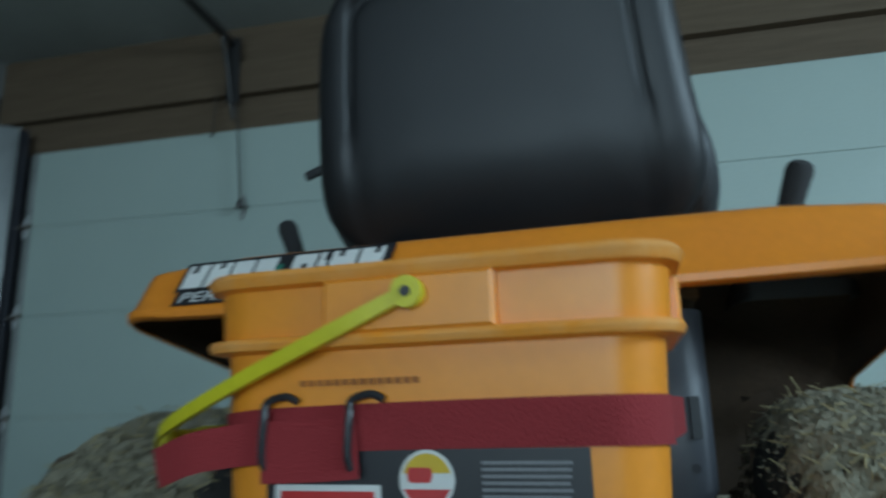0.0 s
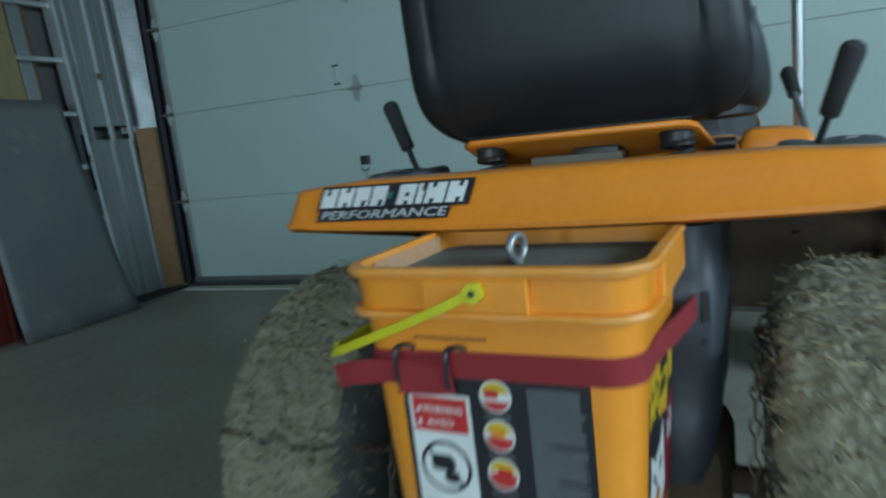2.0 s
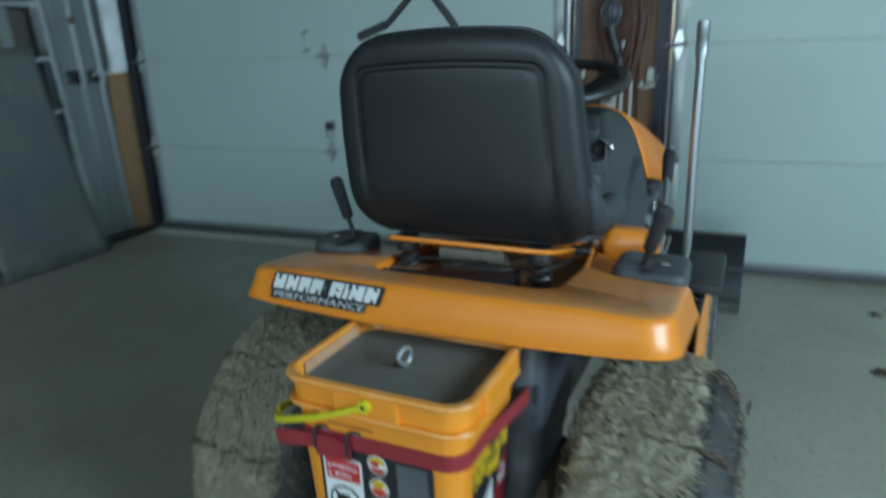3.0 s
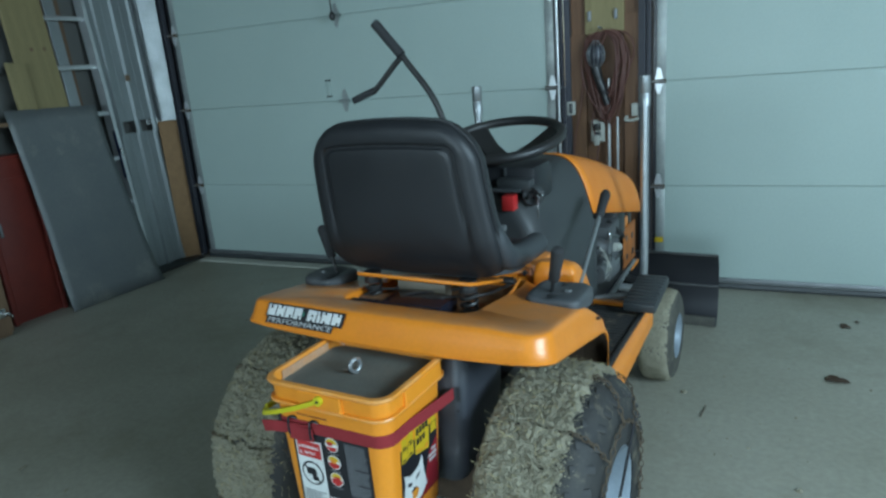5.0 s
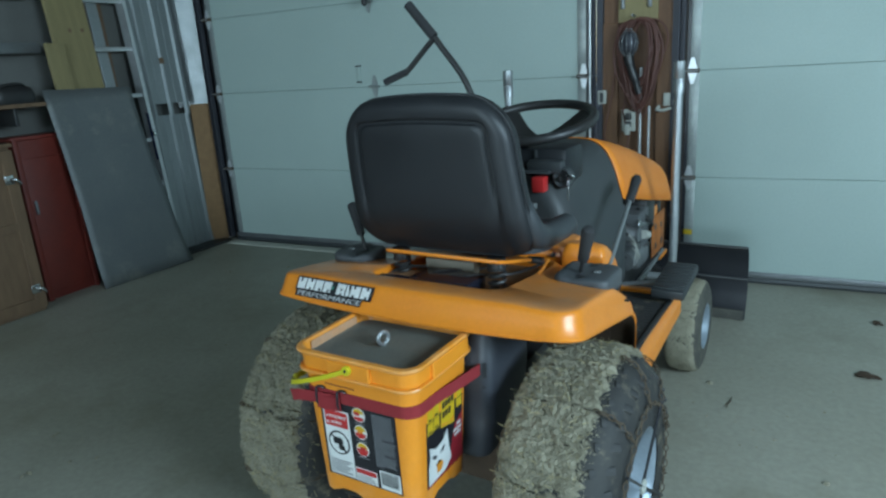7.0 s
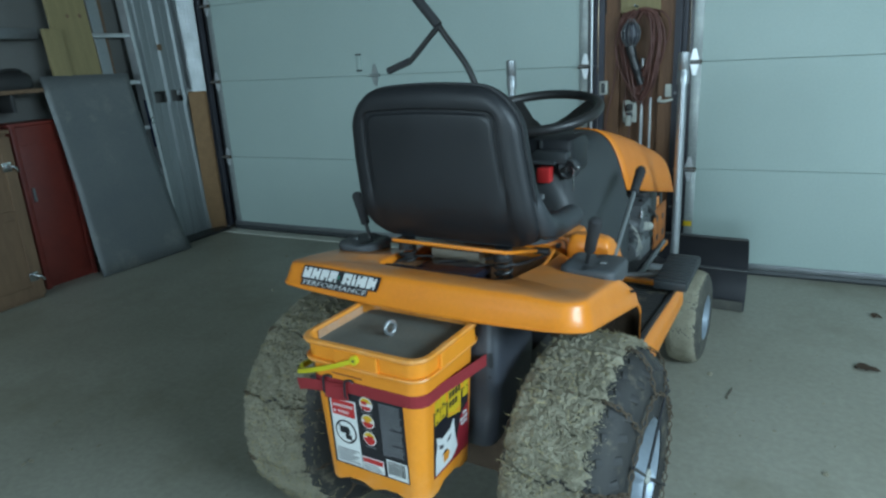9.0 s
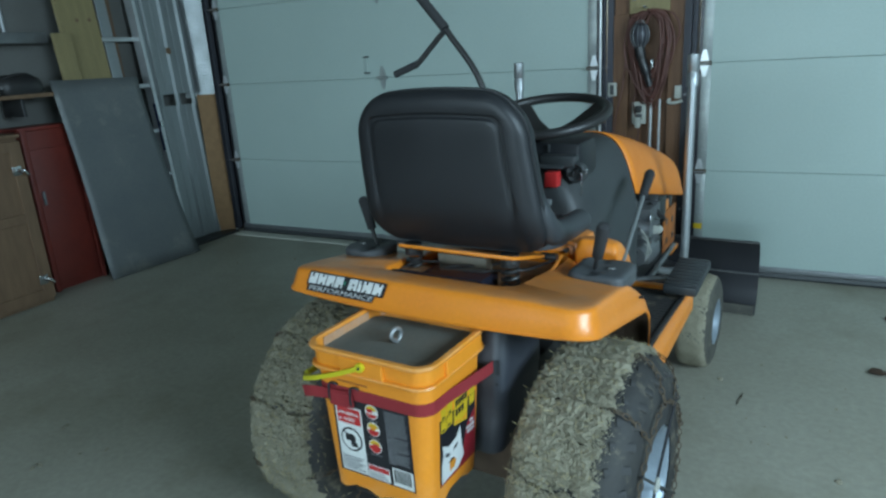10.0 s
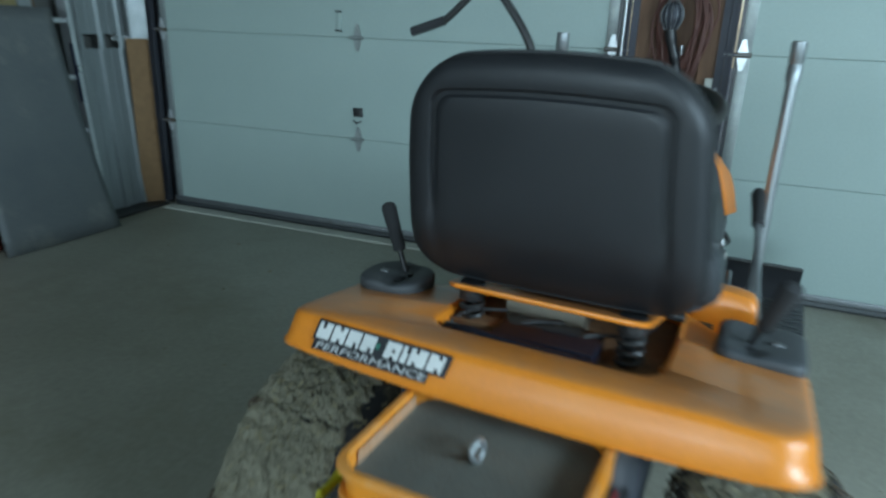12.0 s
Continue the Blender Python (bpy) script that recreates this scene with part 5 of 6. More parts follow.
lab = plate("front_label", -0.098, 0.096, 0.366, 0.548, 0.0008, LABEL_BLACK, bucket, "black and white printed warning label")
plate("warning_panel", -0.092, -0.024, 0.370, 0.528, 0.0013, LABEL_WHITE, lab)
plate("warning_head", -0.088, -0.028, 0.488, 0.5245, 0.0018, LABEL_RED, lab)
words("WARNING", 0.0105, on_front(-0.054, 0.512, 0.0023), LABEL_WHITE, lab, width=0.044)
words("AVISO", 0.0105, on_front(-0.058, 0.498, 0.0023), LABEL_WHITE, lab, width=0.030)
for z in (0.512, 0.498):
    bm = bmesh.new()
    loft(bm, [[on_front(-0.081, z, 0.0023) @ Vector((x, y, d)) for x, y in ((-0.0035, -0.003), (0.0035, -0.003), (0, 0.0035))] for d in (0, 0.0003)], cap0=True, cap1=True)
    part("hazard_mark", bm, LABEL_WHITE, lab, smooth=False)
disc("sign_ring", -0.058, 0.450, 0.0285, 0.0018, LABEL_BLACK, lab)
disc("sign_field", -0.058, 0.450, 0.0245, 0.0022, LABEL_WHITE, lab)
disc("sign_shape", -0.060, 0.453, 0.0135, 0.0026, LABEL_BLACK, lab, (-0.5, 0.75))
disc("sign_shape", -0.052, 0.440, 0.0085, 0.0027, LABEL_BLACK, lab, (-0.8, 0.6))
bm = B(-0.026, 0.026, -0.002, 0.002, 0, 0.0003)
part("sign_slash", shift(bm, on_front(-0.058, 0.450, 0.0031) @ pose(0, 0, 0, 0, 0, -45)), LABEL_BLACK, lab, smooth=False)
for k in range(7):
    plate("text_line", -0.088, -0.030 - 0.008 * (k % 3), 0.405 - k * 0.0048, 0.4072 - k * 0.0048, 0.0018, LABEL_GREY, lab)
for k in range(3):
    z = 0.531 - k * 0.0405
    disc("step_disc", 0.004, z, 0.0165, 0.0013, LABEL_WHITE, lab)
    disc("step_top", 0.004, z, 0.0145, 0.0018, LABEL_YELLOW, lab, (0.25, 1))
    disc("step_low", 0.004, z, 0.0145, 0.0018, LABEL_RED, lab, (-1, -0.35 + 0.2 * k))
    disc("step_shape", 0.000 + 0.003 * k, z + 0.003, 0.0075, 0.0022, LABEL_RED if k != 1 else LABEL_ORANGE, lab, (-0.6, 0.5))
    plate("text_line", -0.010, 0.018, z - 0.0215, z - 0.0198, 0.0013, LABEL_GREY, lab)
rnd = random.Random(5)
for k in range(34):
    z = 0.541 - k * 0.0036
    plate("text_line", 0.036, 0.090 - rnd.uniform(0, 0.006) - (0.03 if k in (15, 25, 33) else 0), z - 0.0017, z, 0.0013, LABEL_GREY, lab)
plate("caution_panel", -0.022, 0.034, 0.369, 0.402, 0.0013, LABEL_WHITE, lab)
plate("caution_head", -0.020, 0.032, 0.389, 0.400, 0.0018, LABEL_RED, lab)
for k in range(3):
    plate("text_line", -0.018, 0.028 - 0.004 * k, 0.3725 + k * 0.0052, 0.3745 + k * 0.0052, 0.0018, LABEL_GREY, lab)
plate("barcode_panel", 0.042, 0.093, 0.369, 0.412, 0.0013, LABEL_WHITE, lab)
x = 0.046
while x < 0.088:
    w = rnd.choice((0.0006, 0.0011, 0.0016))
    plate("code_line", x, x + w, 0.378, 0.409, 0.0018, LABEL_BLACK, lab)
    x += w + rnd.choice((0.0008, 0.0013))


def side_plate(name, y0, y1, z0, z1, lift, material, parent, pts=None, label=""):
    """A thin sheet on the pail's flank."""
    bm = bmesh.new()
    f = lambda z: 0.1242 + 0.0567 * (z - 0.32) + lift
    q = pts or ((y0, z0), (y1, z0), (y1, z1), (y0, z1))
    loft(bm, [[Vector((f(z) - d, y, z)) for y, z in q] for d in (0.0004, 0.0)], cap0=True, cap1=True)
    return part(name, bm, material, parent, label, smooth=False)


sl = side_plate("side_label", -0.155, -0.010, 0.362, 0.545, 0.0008, LABEL_BLACK, bucket, label="dark printed label with yellow and red panels")
side_plate("label_foot", 0, 0, 0, 0, 0.0013, LABEL_MAROON, sl, ((-0.155, 0.362), (-0.010, 0.362), (-0.010, 0.478), (-0.045, 0.455), (-0.062, 0.405), (-0.080, 0.368), (-0.155, 0.368)))
for y0, z0 in ((-0.150, 0.514), (-0.127, 0.516), (-0.150, 0.486), (-0.127, 0.488)):
    side_plate("yellow_block", y0, y0 + 0.021, z0, z0 + 0.0255, 0.0013, LABEL_YELLOW, sl)
    side_plate("tile_bar", y0 + 0.004, y0 + 0.015, z0 + 0.003, z0 + 0.007, 0.0018, LABEL_BLACK, sl)
for z0 in (0.494, 0.516):
    side_plate("yellow_block", -0.036, -0.014, z0, z0 + 0.020, 0.0013, LABEL_YELLOW, sl)
side_plate("name_block", 0, 0, 0, 0, 0.0013, LABEL_YELLOW, sl, ((-0.099, 0.478), (-0.046, 0.466), (-0.042, 0.542), (-0.099, 0.542)))
side_plate("name_arc", 0, 0, 0, 0, 0.0018, LABEL_ORANGE, sl, ((-0.096, 0.481), (-0.050, 0.471), (-0.048, 0.483), (-0.066, 0.476), (-0.096, 0.487)))
for z, n in ((0.527, 4), (0.505, 3)):
    for k in range(n):
        side_plate("name_bar", -0.094 + k * 0.0122, -0.0852 + k * 0.0122, z - 0.0075, z + 0.0075, 0.0018, LABEL_BLACK, sl)
side_plate("white_shape", 0, 0, 0, 0, 0.0020, LABEL_WHITE, sl, ((-0.150, 0.367), (-0.085, 0.370), (-0.060, 0.388), (-0.070, 0.424), (-0.076, 0.466), (-0.092, 0.448), (-0.122, 0.442), (-0.146, 0.456), (-0.143, 0.432), (-0.149, 0.410)))
for y, z, t in ((-0.128, 0.424, 1), (-0.096, 0.428, -1)):
    side_plate("dark_shape", 0, 0, 0, 0, 0.0026, LABEL_GREY, sl, ((y - 0.009, z - 0.003 + 0.004 * t), (y + 0.009, z - 0.003 - 0.004 * t), (y + 0.009, z + 0.005 - 0.003 * t), (y - 0.008, z + 0.005 + 0.004 * t)))
    side_plate("dark_core", y - 0.003, y + 0.003, z - 0.003, z + 0.004, 0.0031, LABEL_BLACK, sl)
side_plate("dark_shape", 0, 0, 0, 0, 0.0026, LABEL_BLACK, sl, ((-0.119, 0.406), (-0.104, 0.407), (-0.099, 0.403), (-0.111, 0.4095), (-0.124, 0.402)))
side_plate("orange_shape", 0, 0, 0, 0, 0.0026, LABEL_ORANGE, sl, ((-0.118, 0.380), (-0.100, 0.382), (-0.093, 0.395), (-0.102, 0.404), (-0.120, 0.402)))
for y0, y1, z in ((-0.036, -0.020, 0.452), (-0.050, -0.016, 0.440), (-0.046, -0.018, 0.429)):
    side_plate("text_line", y0, y1, z, z + 0.0065, 0.0020, LABEL_SILVER, sl)

# ---- things along the west wall ----


def leaning(name, label, category, x0, y0, x1, h, group=""):
    """A thing whose parts are built upright (x out of the wall, y along it, z up), leaned from foot x0 back to x1 at height h."""
    return thing(name, label, category, pose(x0, y0, 0, 0, math.degrees(math.atan2(x1 - x0, h)), 0), group)


sheet = leaning("metal_sheet", "large dark weathered sheet of metal leaning on the wall", "metal sheet", -2.945, 1.62, -3.05, 1.19)
bm = bmesh.new()
rows = []
for i in range(15):
    y = -0.32 + 0.650 * i / 14
    row = []
    for j in range(15):
        z = 1.20 * j / 14
        curl = 0.05 * max(0, 1 - z / 0.35) ** 2 * (0.4 + 0.6 * i / 14) + 0.018 * math.sin(4 * z + 2 * y)
        row.append(Vector((curl, y - (0.05 + 0.070 * i / 14) * z / 1.2 + (0.015 if j > 8 else 0) * (z - 0.6), z + 0.004 + 0.012 * (1 - i / 14) * (j / 14))))
    rows.append(row)
loft(bm, rows, close=False)
part("panel", bm, DARK_SHEET, sheet, solid=0.003)

ladder = leaning("ladder", "aluminium ladder leaning behind the metal sheet", "ladder", -3.072, 1.752, -3.238, 2.0)
for y in (-0.25, 0.25):
    bm = bmesh.new()
    prof = ((-0.012, -0.04), (0.012, -0.04), (0.012, -0.034), (-0.006, -0.034), (-0.006, 0.034), (0.012, 0.034), (0.012, 0.04), (-0.012, 0.04))
    loft(bm, [[Vector((b_ * 0.9, y + a * (1 if y > 0 else -1), z)) for a, b_ in prof] for z in (0.02, 2.35)], cap0=True, cap1=True)
    part("rail", bm, ALU, ladder)
    part("foot", B(-0.045, 0.045, y - 0.02, y + 0.02, 0.0, 0.05, 0.006), RUBBER, ladder, "black rubber foot")
for k in range(7):
    z = 0.24 + k * 0.30
    bm = bmesh.new()
    loft(bm, [[Vector((a, y, z + b_)) for a, b_ in ((-0.014, -0.012), (0.014, -0.012), (0.016, 0.006), (0.012, 0.013), (-0.012, 0.013), (-0.016, 0.006))] for y in (-0.239, 0.239)], cap0=True, cap1=True)
    part("rung", bm, ALU, ladder)
# blue-black strip paints the shadow gap between sheet and rail
part("rail_strip", B(0.012, 0.033, 0.2345, 0.2375, 0.70, 1.02, 0.001), GAP_BLUE, ladder, "dark blue strip painted for the gap shade by the rail")
part("lock_clip", B(0.02, 0.045, 0.236, 0.262, 0.86, 0.90, 0.004), CHROME, ladder, "bright metal rung lock")


def board(label, y0, y1, z1, x, material, tilt, name="board"):
    t = leaning(name, label, "board", x, (y0 + y1) / 2, x - tilt, z1, "leaning boards")
    bm = B(-0.012, 0.012, (y0 - y1) / 2, (y1 - y0) / 2, 0.0, z1, 0.003)
    part("plank", bm, material, t, smooth=False)
    return t


b = board("tall knotty pine board leaning on the wall", 1.43, 1.68, 2.1, -2.985, PINE, 0.205)
for y, z in ((-0.01, 1.55), (0.07, 1.552), (-0.06, 1.9)):
    part("knot", rod((0.0122, y, z), (0.0131, y, z), 0.012, 12), CRATE, b, "dark knot")
board("short pine offcut leaning beside the tall board", 1.355, 1.465, 1.475, -2.975, PINE, 0.13)
board("grey metal plank leaning behind the ladder", 1.765, 1.84, 2.05, -3.115, GALV, 0.16)
board("brown plywood offcut behind the ladder", 1.66, 1.88, 1.95, -3.185, CRATE, 0.09)


def corrugated(label, y0, y1, z0, z1, x, tilt, drop=0.0):
    t = leaning("corrugated_panel", label, "metal panel", x, (y0 + y1) / 2, x - tilt, z1, "corrugated panels")
    w = y1 - y0
    part("pan", B(-0.0008, 0.0008, -w / 2, w / 2, z0, z1), PANEL, t, smooth=False)
    for k in range(3):
        c = -w / 2 + w * (0.15 + 0.385 * k)
        bm = bmesh.new()
        loft(bm, [[Vector((h, c + y, z)) for y, h in ((-0.020, 0.001), (-0.009, 0.018), (0.009, 0.018), (0.020, 0.001))] for z in (z0 - drop, z1)], cap0=True, cap1=True)
        part("rib", bm, PANEL, t, smooth=False)
        for e in (-0.07, 0.065):
            part("bead", B(0.0008, 0.004, c + e - 0.004, c + e + 0.004, z0, z1, 0.001), PANEL, t, smooth=False)
    return t


corrugated("ribbed galvanised roofing panel standing on the floor", 2.035, 2.41, 0.02, 0.985, -3.15, 0.045)
up = corrugated("ribbed galvanised roofing panel overlapping another", 2.028, 2.40, 1.065, 2.05, -3.13, 0.09, 0.09)
part("stain", B(0.0185, 0.0192, -0.018, 0.020, 1.335, 1.375), CRATE, up, "rusty scuff on a rib", smooth=False)

# flat dark strip along the foot of the ribbed panels
setting("floor_strip", B(-3.30, -3.02, 1.95, 2.46, 0.0, 0.018, 0.004), BLACK_PAINT, "dark strip on the floor below the metal panels", "sill", smooth=False)
osb = thing("osb_strip", "narrow strip of brown board beside the door track", "board", pose(-3.115, 2.435, 0, 0, 0, -30))
part("strip", B(-0.008, 0.008, -0.065, 0.065, 0.0, 1.04, 0.002), OSB, osb, smooth=False)

plate_t = thing("tread_plate", "bright diamond tread plate sheet on the wall", "metal sheet", pose(-3.20, 2.455, 0, 0, 0, -52))
part("sheet", B(-0.002, 0.0, -0.10, 0.115, 1.02, 2.25), CHROME_SHEET, plate_t, smooth=False)
verts, faces = [], []
for i in range(44):
    for j in range(8):
        cy, cz = -0.092 + j * 0.0262, 1.035 + i * 0.0272
        d = 1 if (i + j) % 2 else -1
        n0 = len(verts)
        u, w = (0.0075, 0.0075 * d), (0.0028, -0.0028 * d)
        verts += [(0.0002, cy + u[0], cz + u[1]), (0.0002, cy + w[0], cz + w[1]), (0.0002, cy - u[0], cz - u[1]), (0.0002, cy - w[0], cz - w[1]), (0.0032, cy, cz)]
        faces += [(n0, n0 + 1, n0 + 4), (n0 + 1, n0 + 2, n0 + 4), (n0 + 2, n0 + 3, n0 + 4), (n0 + 3, n0, n0 + 4)]
me = bpy.data.meshes.new("tread")
me.from_pydata(verts, [], faces)
me.materials.append(CHROME_SHEET)
tread = new("tread", me)
tread.parent = plate_t
tread["kind"] = "stuff"
setting("corner_trim", tube(bmesh.new(), [(-3.065, 2.488, 0.0), (-3.065, 2.488, 2.2)], 0.009, 10), GALV, "bright metal conduit in the wall corner", "trim")

red = thing("red_cabinet", "dull red painted steel cabinet standing against the wall", "cabinet", pose(-3.195, 1.20, 0))
part("body", B(-0.10, 0.09, -0.165, 0.165, 0.0, 0.945, 0.006), RED_PAINT, red)
part("rim", B(0.088, 0.118, -0.168, -0.135, 0.0, 0.955, 0.006), RED_PAINT, red)
part("rim", B(0.088, 0.112, 0.140, 0.168, 0.0, 0.955, 0.006), RED_PAINT, red)
part("top_lip", B(-0.10, 0.098, -0.168, 0.150, 0.945, 0.965, 0.006), RED_PAINT, red)
part("recess_panel", B(0.0905, 0.096, -0.125, 0.132, 0.05, 0.84, 0.004), RED_PAINT, red)
part("door_pull", B(0.0965, 0.112, -0.115, -0.10, 0.52, 0.60, 0.004), STEEL, red)

cab = thing("wood_cabinet", "low brown plywood cabinet with framed doors", "cabinet", pose(-3.10, 0.46, 0))
part("body", B(-0.13, 0.12, -0.50, 0.49, 0.0, 0.93, 0.004), CRATE, cab, smooth=False)
part("cabinet_top", B(-0.14, 0.15, -0.51, 0.495, 0.93, 0.95, 0.004), CRATE, cab, smooth=False)
for y0, y1 in ((-0.49, -0.01), (0.005, 0.485)):
    d = part("door", B(0.121, 0.138, y0, y1, 0.03, 0.915, 0.003), CRATE, cab, "plywood cabinet door", smooth=False)
    for a, c, e, f in ((y0, y0 + 0.06, 0.03, 0.915), (y1 - 0.06, y1, 0.03, 0.915), (y0 + 0.06, y1 - 0.06, 0.855, 0.915), (y0 + 0.06, y1 - 0.06, 0.03, 0.09), (y0 + 0.06, y1 - 0.06, 0.475, 0.525)):
        part("frame_strip", B(0.139, 0.152, a, c, e, f, 0.002), CRATE, d, smooth=False)
for z in (0.765, 0.15):
    la = part("latch", B(0.153, 0.160, 0.41, 0.46, z - 0.03, z + 0.02, 0.003), CHROME, cab, "bright toggle latch")
    part("latch_arm", tube(bmesh.new(), smooth_path([(0.162, 0.44, z), (0.185, 0.455, z - 0.005), (0.178, 0.475, z - 0.03), (0.17, 0.485, z - 0.03)], 4), 0.0075, 8), CHROME, la)

shelf = thing("wall_shelf", "brown wooden shelf board on the wall over the cabinets", "shelf", pose(-3.12, 0.78, 1.125))
part("board", B(-0.13, 0.10, -0.6, 0.46, 0.0, 0.022, 0.003), CRATE, shelf, smooth=False)
for y in (-0.5, 0.30):
    part("bracket", B(-0.12, 0.06, y - 0.01, y + 0.01, -0.10, -0.001, 0.003), BLACK_PAINT, shelf, smooth=False)
bag = thing("dark_bag", "dark rumpled canvas bag lying on the shelf", "bag", pose(-3.10, 1.08, 1.147))
bm = bmesh.new()
loft(bm, [[Vector((p.x * f, p.y * f + 0.01 * math.sin(9 * p.x), z)) for p in rrect(-0.08, 0.08, -0.13, 0.13, 0.06, 0, 6, 4)] for f, z in ((0.92, 0.0), (1.0, 0.02), (0.98, 0.06), (0.86, 0.085), (0.5, 0.105), (0.1, 0.108))], cap0=True, cap1=True)
part("canvas", bm, BLACK_PAINT, bag)
part("handle", tube(bmesh.new(), smooth_path([(0.05, -0.09, 0.085), (0.07, -0.03, 0.105), (0.07, 0.04, 0.105), (0.05, 0.09, 0.08)], 6), 0.007, 8), BLACK_PAINT, bag)
wb = thing("white_box", "small white carton on the shelf", "box", pose(-3.06, 0.86, 1.147))
part("carton", B(-0.05, 0.05, -0.08, 0.08, 0.0, 0.035, 0.003), WHITE_PLASTIC, wb)
jug = thing("white_jug", "white plastic jug beside the cabinets under the shelf", "jug", pose(-3.09, 0.84, 0.95))
bm = bmesh.new()
loft(bm, [[Vector((p.x * f, p.y * f, z)) for p in rrect(-0.04, 0.04, -0.06, 0.06, 0.02, 0, 5, 3)] for f, z in ((0.95, 0.0), (1, 0.01), (1, 0.09), (0.8, 0.12), (0.35, 0.14), (0.35, 0.16))], cap0=True, cap1=True)
part("body", bm, WHITE_PLASTIC, jug)
rack = thing("hung_ladder", "grey ladder hung lengthwise on the wall", "ladder", pose(-3.20, 0.45, 1.45))
for z in (0.0, 0.30):
    part("rail", B(-0.02, 0.02, -1.2, 0.93, z - 0.03, z + 0.03, 0.004), STEEL, rack)
for k in range(7):
    part("rung", rod((0, -1.1 + k * 0.3, 0.03), (0, -1.1 + k * 0.3, 0.27), 0.014, 10), STEEL, rack)
for y in (-0.8, 0.6):
    part("wall_hook", B(-0.112, 0.03, y - 0.012, y + 0.012, -0.06, -0.031, 0.003), STEEL, rack)

# ---- on the post ----
cord = thing("extension_cord", "red-brown extension cord coiled on a hook", "cord", pose(0.03, 2.49, 0))
rnd = random.Random(12)
for k in range(21):
    w, h, cx = rnd.uniform(0.075, 0.155), rnd.uniform(0.15, 0.245), rnd.uniform(-0.025, 0.03)
    dy = -0.006 - 0.002 * k
    pts = []
    for j in range(28):
        a = 2 * math.pi * j / 28
        pts.append((cx + w * math.sin(a) * (0.75 + 0.25 * math.cos(a)) + 0.006 * math.sin(3 * a + k), dy + 0.004 * math.sin(2 * a + k), 1.372 - h + h * math.cos(a) + 0.004 * math.sin(5 * a + k)))
    part("loop", tube(bmesh.new(), pts, 0.0045, 6), CORD, cord)
part("tail", tube(bmesh.new(), smooth_path([(-0.12, -0.01, 1.20), (-0.14, -0.01, 1.0), (-0.17, -0.012, 0.85), (-0.19, -0.01, 0.70)], 6), 0.0042, 6), CORD, cord)
part("tail", tube(bmesh.new(), smooth_path([(-0.06, -0.01, 1.02), (-0.08, -0.012, 0.90), (-0.05, -0.012, 0.78), (-0.07, -0.01, 0.66)], 6), 0.0042, 6), CORD, cord)
part("hook", rod((-0.03, 0.02, 1.385), (-0.03, -0.06, 1.39), 0.005, 8), STEEL, cord)
lamp = thing("work_light", "caged work light with a black handle hung on the post", "work light", pose(-0.018, 2.435, 0))
part("bulb", lathe(bmesh.new(), [(1.20, 0.0), (1.20, 0.014), (1.225, 0.022), (1.26, 0.028), (1.285, 0.022), (1.296, 0.0)], (0, 0, 0), "z", 20), GLASS, lamp, "clear glass bulb")
part("reflector", lathe(bmesh.new(), [(1.19, 0.02), (1.22, 0.042), (1.26, 0.047), (1.30, 0.035), (1.315, 0.0)], (0, 0.018, 0), "z", 20), TRACK, lamp, "dull metal reflector")
bm = bmesh.new()
for k in range(7):
    a = math.pi * k / 6 + math.pi
    tube(bm, smooth_path([(0.02 * math.cos(a), 0.02 * math.sin(a), 1.185), (0.043 * math.cos(a), 0.043 * math.sin(a), 1.23), (0.045 * math.cos(a), 0.045 * math.sin(a), 1.275), (0.012 * math.cos(a), 0.012 * math.sin(a), 1.325)], 5), 0.0016, 6)
part("cage", bm, STEEL, lamp)
part("handle", tube(bmesh.new(), smooth_path([(0.0, 0.0, 1.195), (0.012, 0.0, 1.14), (0.035, 0.005, 1.07), (0.055, 0.01, 1.0)], 6), [0.025] * 6 + [0.022] * 7 + [0.017] * 6, 14), BLACK_PAINT, lamp)


def wall_plate(name, label, x, z, w, h, material=WHITE_PLASTIC):
    t = thing(name, label, "switch box" if "switch" in name else "socket", pose(x, 2.50, z))
    part("box", B(-w / 2, w / 2, -0.022, 0.0, -h / 2, h / 2, 0.004), material, t)
    for dz in (-0.02, 0.02):
        part("insert", B(-w * 0.22, w * 0.22, -0.025, -0.0221, dz * h / 0.12 - 0.014, dz * h / 0.12 + 0.014, 0.002), GREY_PLASTIC, t)
    return t


wall_plate("light_switch", "small white switch box on the post", -0.165, 0.985, 0.045, 0.07)
so = wall_plate("socket", "white double socket with plugs on the post", -0.022, 0.860, 0.072, 0.115)
part("plug", B(-0.014, 0.018, -0.058, -0.0255, 0.005, 0.04, 0.006), BLACK_PAINT, so, "black plug")
part("plug", B(-0.016, 0.012, -0.05, -0.0255, -0.075, -0.02, 0.006), WHITE_PLASTIC, so, "white plug")
cl = thing("cable_clip", "white plastic hook with a cable on the post", "hook", pose(0.165, 2.50, 0.95))
part("back", B(-0.012, 0.022, -0.012, 0.0, -0.02, 0.045, 0.003), WHITE_PLASTIC, cl)
part("arm", tube(bmesh.new(), smooth_path([(0.03, -0.02, -0.03), (-0.01, -0.03, -0.04), (-0.04, -0.03, -0.035), (-0.03, -0.02, -0.018)], 5), 0.008, 8), WHITE_PLASTIC, cl)
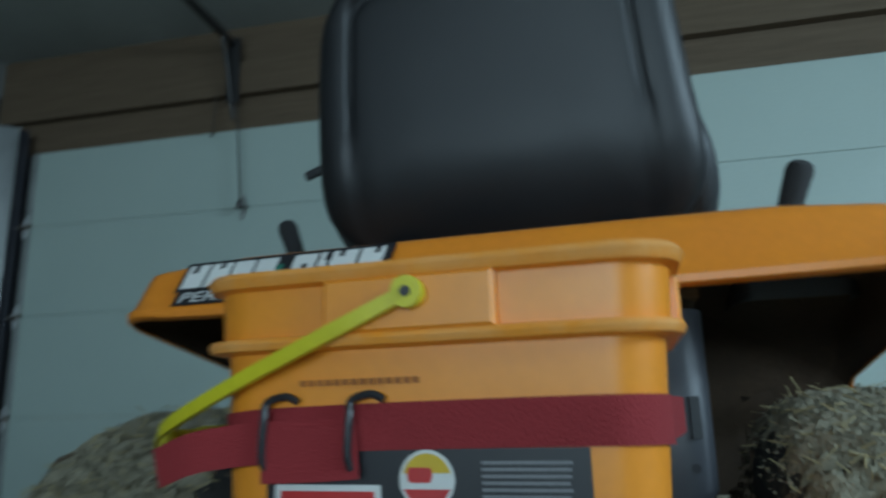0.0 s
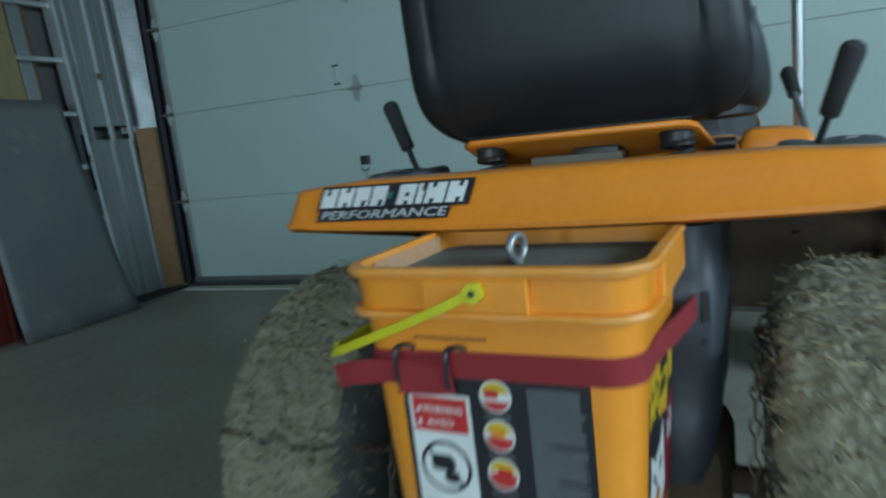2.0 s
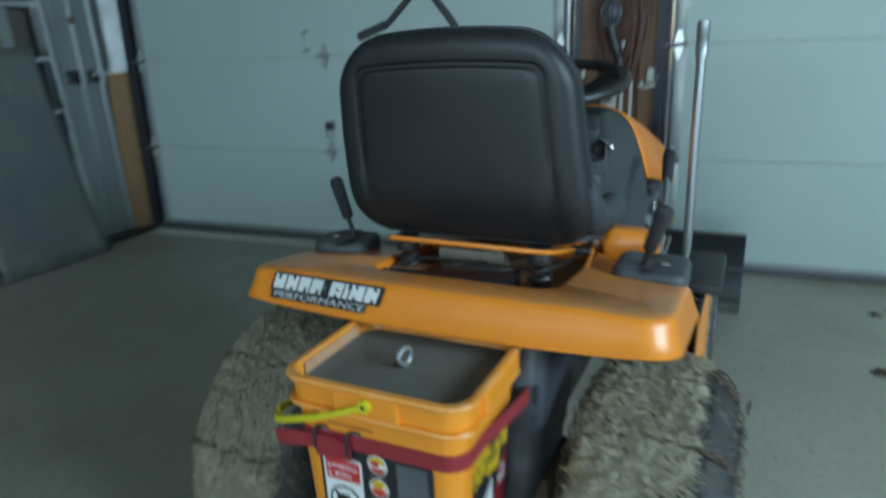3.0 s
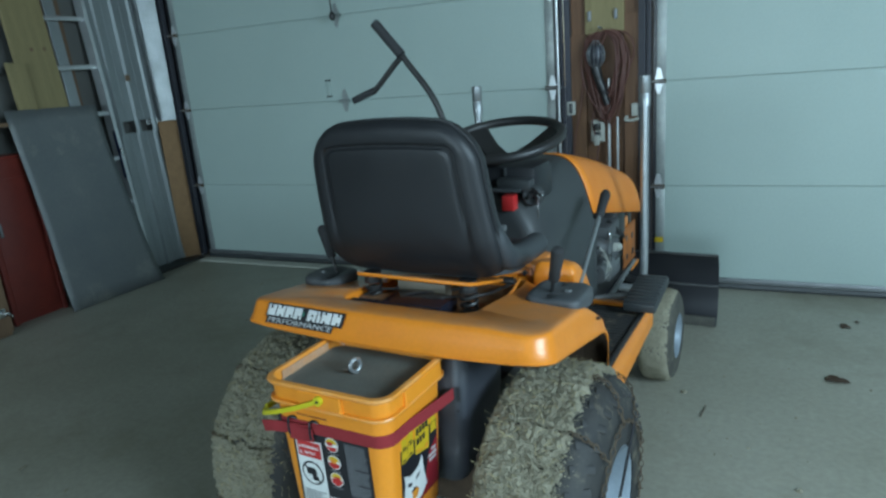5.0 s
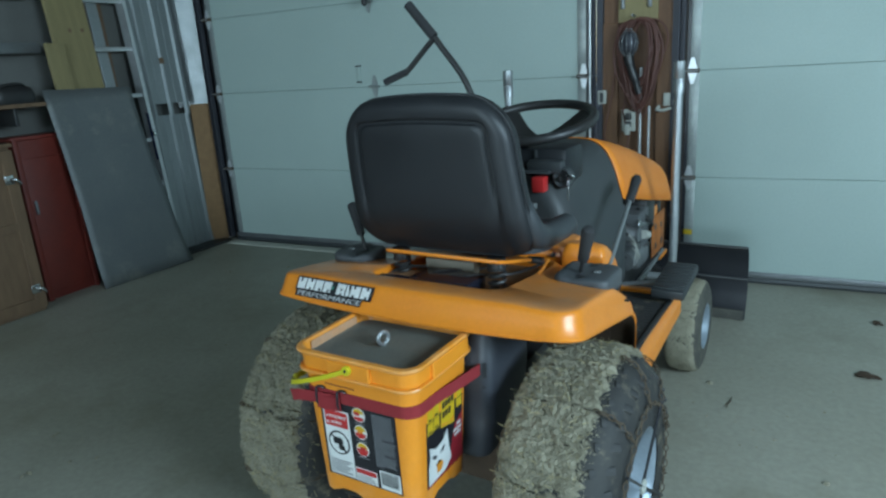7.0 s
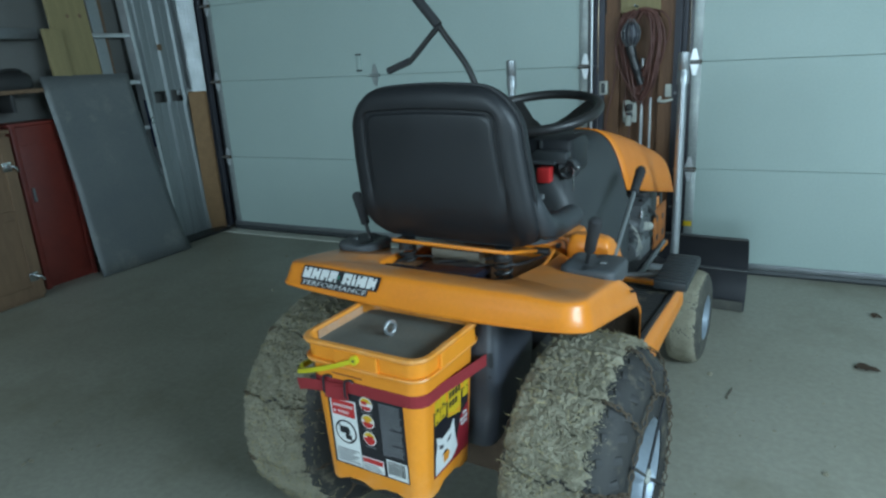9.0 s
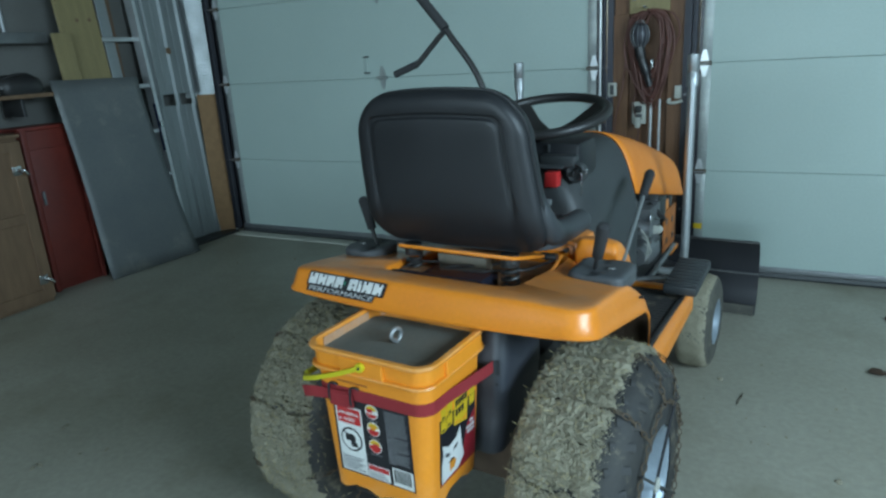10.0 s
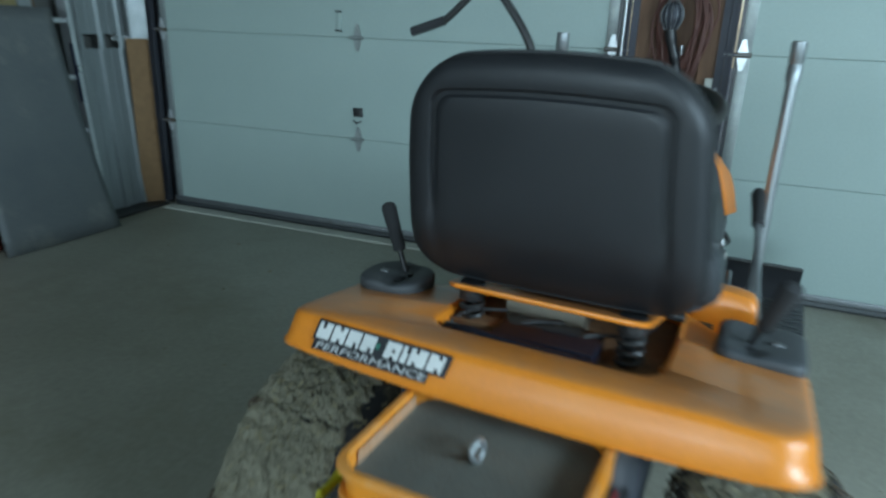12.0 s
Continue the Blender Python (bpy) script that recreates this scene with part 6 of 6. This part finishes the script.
for x, z1, r, label in ((0.037, 1.13, 0.008, "steel rod standing against the post"), (0.082, 0.93, 0.006, "thin pale rod standing against the post")):
    t = thing("rod", label, "rod", pose(x, 2.478, 0), "rods on the post")
    part("shaft", rod((0, 0, 0), (0, 0.012, z1), r), ALU, t)
    part("ferrule", rod((0, 0, 0), (0, 0, 0.05), r * 1.4), STEEL, t)

# ---- overhead ----
op = thing("opener_rail", "dark steel garage door opener rail with a pull rope", "opener", pose(-1.70, 2.44, 2.55))
part("rail", B(-0.018, 0.018, -3.0, 0.04, 0.0, 0.04, 0.004), BLACK_PAINT, op)
part("bracket", B(-0.035, 0.035, 0.035, 0.06, -0.33, 0.06, 0.004), BLACK_PAINT, op)
part("hanger", B(-0.015, 0.015, -2.9, -2.87, 0.041, 0.17, 0.002), STEEL, op)
part("door_arm", tube(bmesh.new(), [(0, -0.08, 0.0), (0.01, -0.02, -0.2), (0.02, 0.03, -0.44)], 0.011, 8), BLACK_PAINT, op)
part("rope", tube(bmesh.new(), smooth_path([(0.06, -0.05, -0.02), (0.075, -0.03, -0.4), (0.095, -0.02, -0.72), (0.11, -0.02, -0.93)], 6), 0.005, 6), BLACK_PAINT, op, "dark pull rope")
part("rope_knob", lathe(bmesh.new(), [(-0.975, 0.0), (-0.965, 0.016), (-0.94, 0.02), (-0.92, 0.008)], (0.11, -0.02, 0), "z", 14), BLACK_PAINT, op)
part("cord_end", tube(bmesh.new(), [(-0.07, 0.0, -0.30), (-0.08, 0.0, -0.50), (-0.082, 0, -0.54)], [0.003, 0.003, 0.011], 8), BLACK_PAINT, op)

# ---- litter on the floor ----


def leaf(x, y, n, size, seed, material=DRY_LEAF, label="curled dry brown leaf on the concrete floor"):
    rnd = random.Random(seed)
    t = thing("leaf_litter", label, "leaf", pose(x, y, 0, 0, 0, rnd.uniform(0, 180)), "floor litter")
    for k in range(n):
        bm = bmesh.new()
        a0, L = rnd.uniform(0, 6.28), size * rnd.uniform(0.6, 1)
        cx, cy = rnd.uniform(-size, size) * 0.6, rnd.uniform(-size, size) * 0.4
        loops = []
        for i in range(7):
            u = i / 6
            w = L * 0.35 * math.sin(math.pi * (0.08 + 0.86 * u))
            ax, ay = cx + math.cos(a0) * L * (u - 0.5), cy + math.sin(a0) * L * (u - 0.5)
            loops.append([Vector((ax - math.sin(a0) * w * v, ay + math.cos(a0) * w * v, 0.002 + 0.4 * w * v * v + 0.006 * u)) for v in (-1, -0.5, 0, 0.5, 1)])
        loft(bm, loops, close=False)
        part("blade", bm, material, t, solid=0.001)


leaf(1.06, 1.512, 4, 0.055, 1)
leaf(1.13, 2.08, 2, 0.05, 2)
leaf(1.20, 2.13, 1, 0.04, 3)
leaf(-1.41, -0.125, 2, 0.022, 4, MUD, "pale dry leaf scraps on the concrete floor")
leaf(-1.55, 0.07, 2, 0.022, 5, MUD, "pale dry leaf scraps on the concrete floor")
leaf(-1.28, 0.03, 1, 0.022, 6, MUD, "pale dry leaf scraps on the concrete floor")
twig = thing("twig", "short dark twig on the concrete floor", "twig", pose(0.62, 1.144, 0))
part("stick", tube(bmesh.new(), smooth_path([(-0.006, -0.04, 0.003), (-0.003, -0.01, 0.005), (0.003, 0.015, 0.003), (0.004, 0.04, 0.006)], 4), 0.0017, 6), DRY_LEAF, twig)
rnd = random.Random(8)
bm = bmesh.new()
for k in range(260):
    x, y = rnd.uniform(-2.6, 2.2), rnd.uniform(-1.0, 2.4)
    if rnd.random() < 0.6:
        x, y = 0.45 + rnd.gauss(0, 0.35), 0.5 + rnd.gauss(0, 0.5)
    r = rnd.uniform(0.0015, 0.006) if rnd.random() < 0.85 else rnd.uniform(0.006, 0.012)
    lp = [Vector((x + r * math.cos(a) * rnd.uniform(0.6, 1.2), y + r * math.sin(a) * rnd.uniform(0.6, 1.2), 0.0003)) for a in (0, 1.2, 2.4, 3.6, 4.9)]
    loft(bm, [lp, [Vector((x + (p.x - x) * 0.5, y + (p.y - y) * 0.5, r * 0.7)) for p in lp]], cap1=True)
tagged(part("mud_crumbs", bm, MUD, None, smooth=False), "crumbs of dried mud scattered on the floor", "crumbs", kind="stuff")
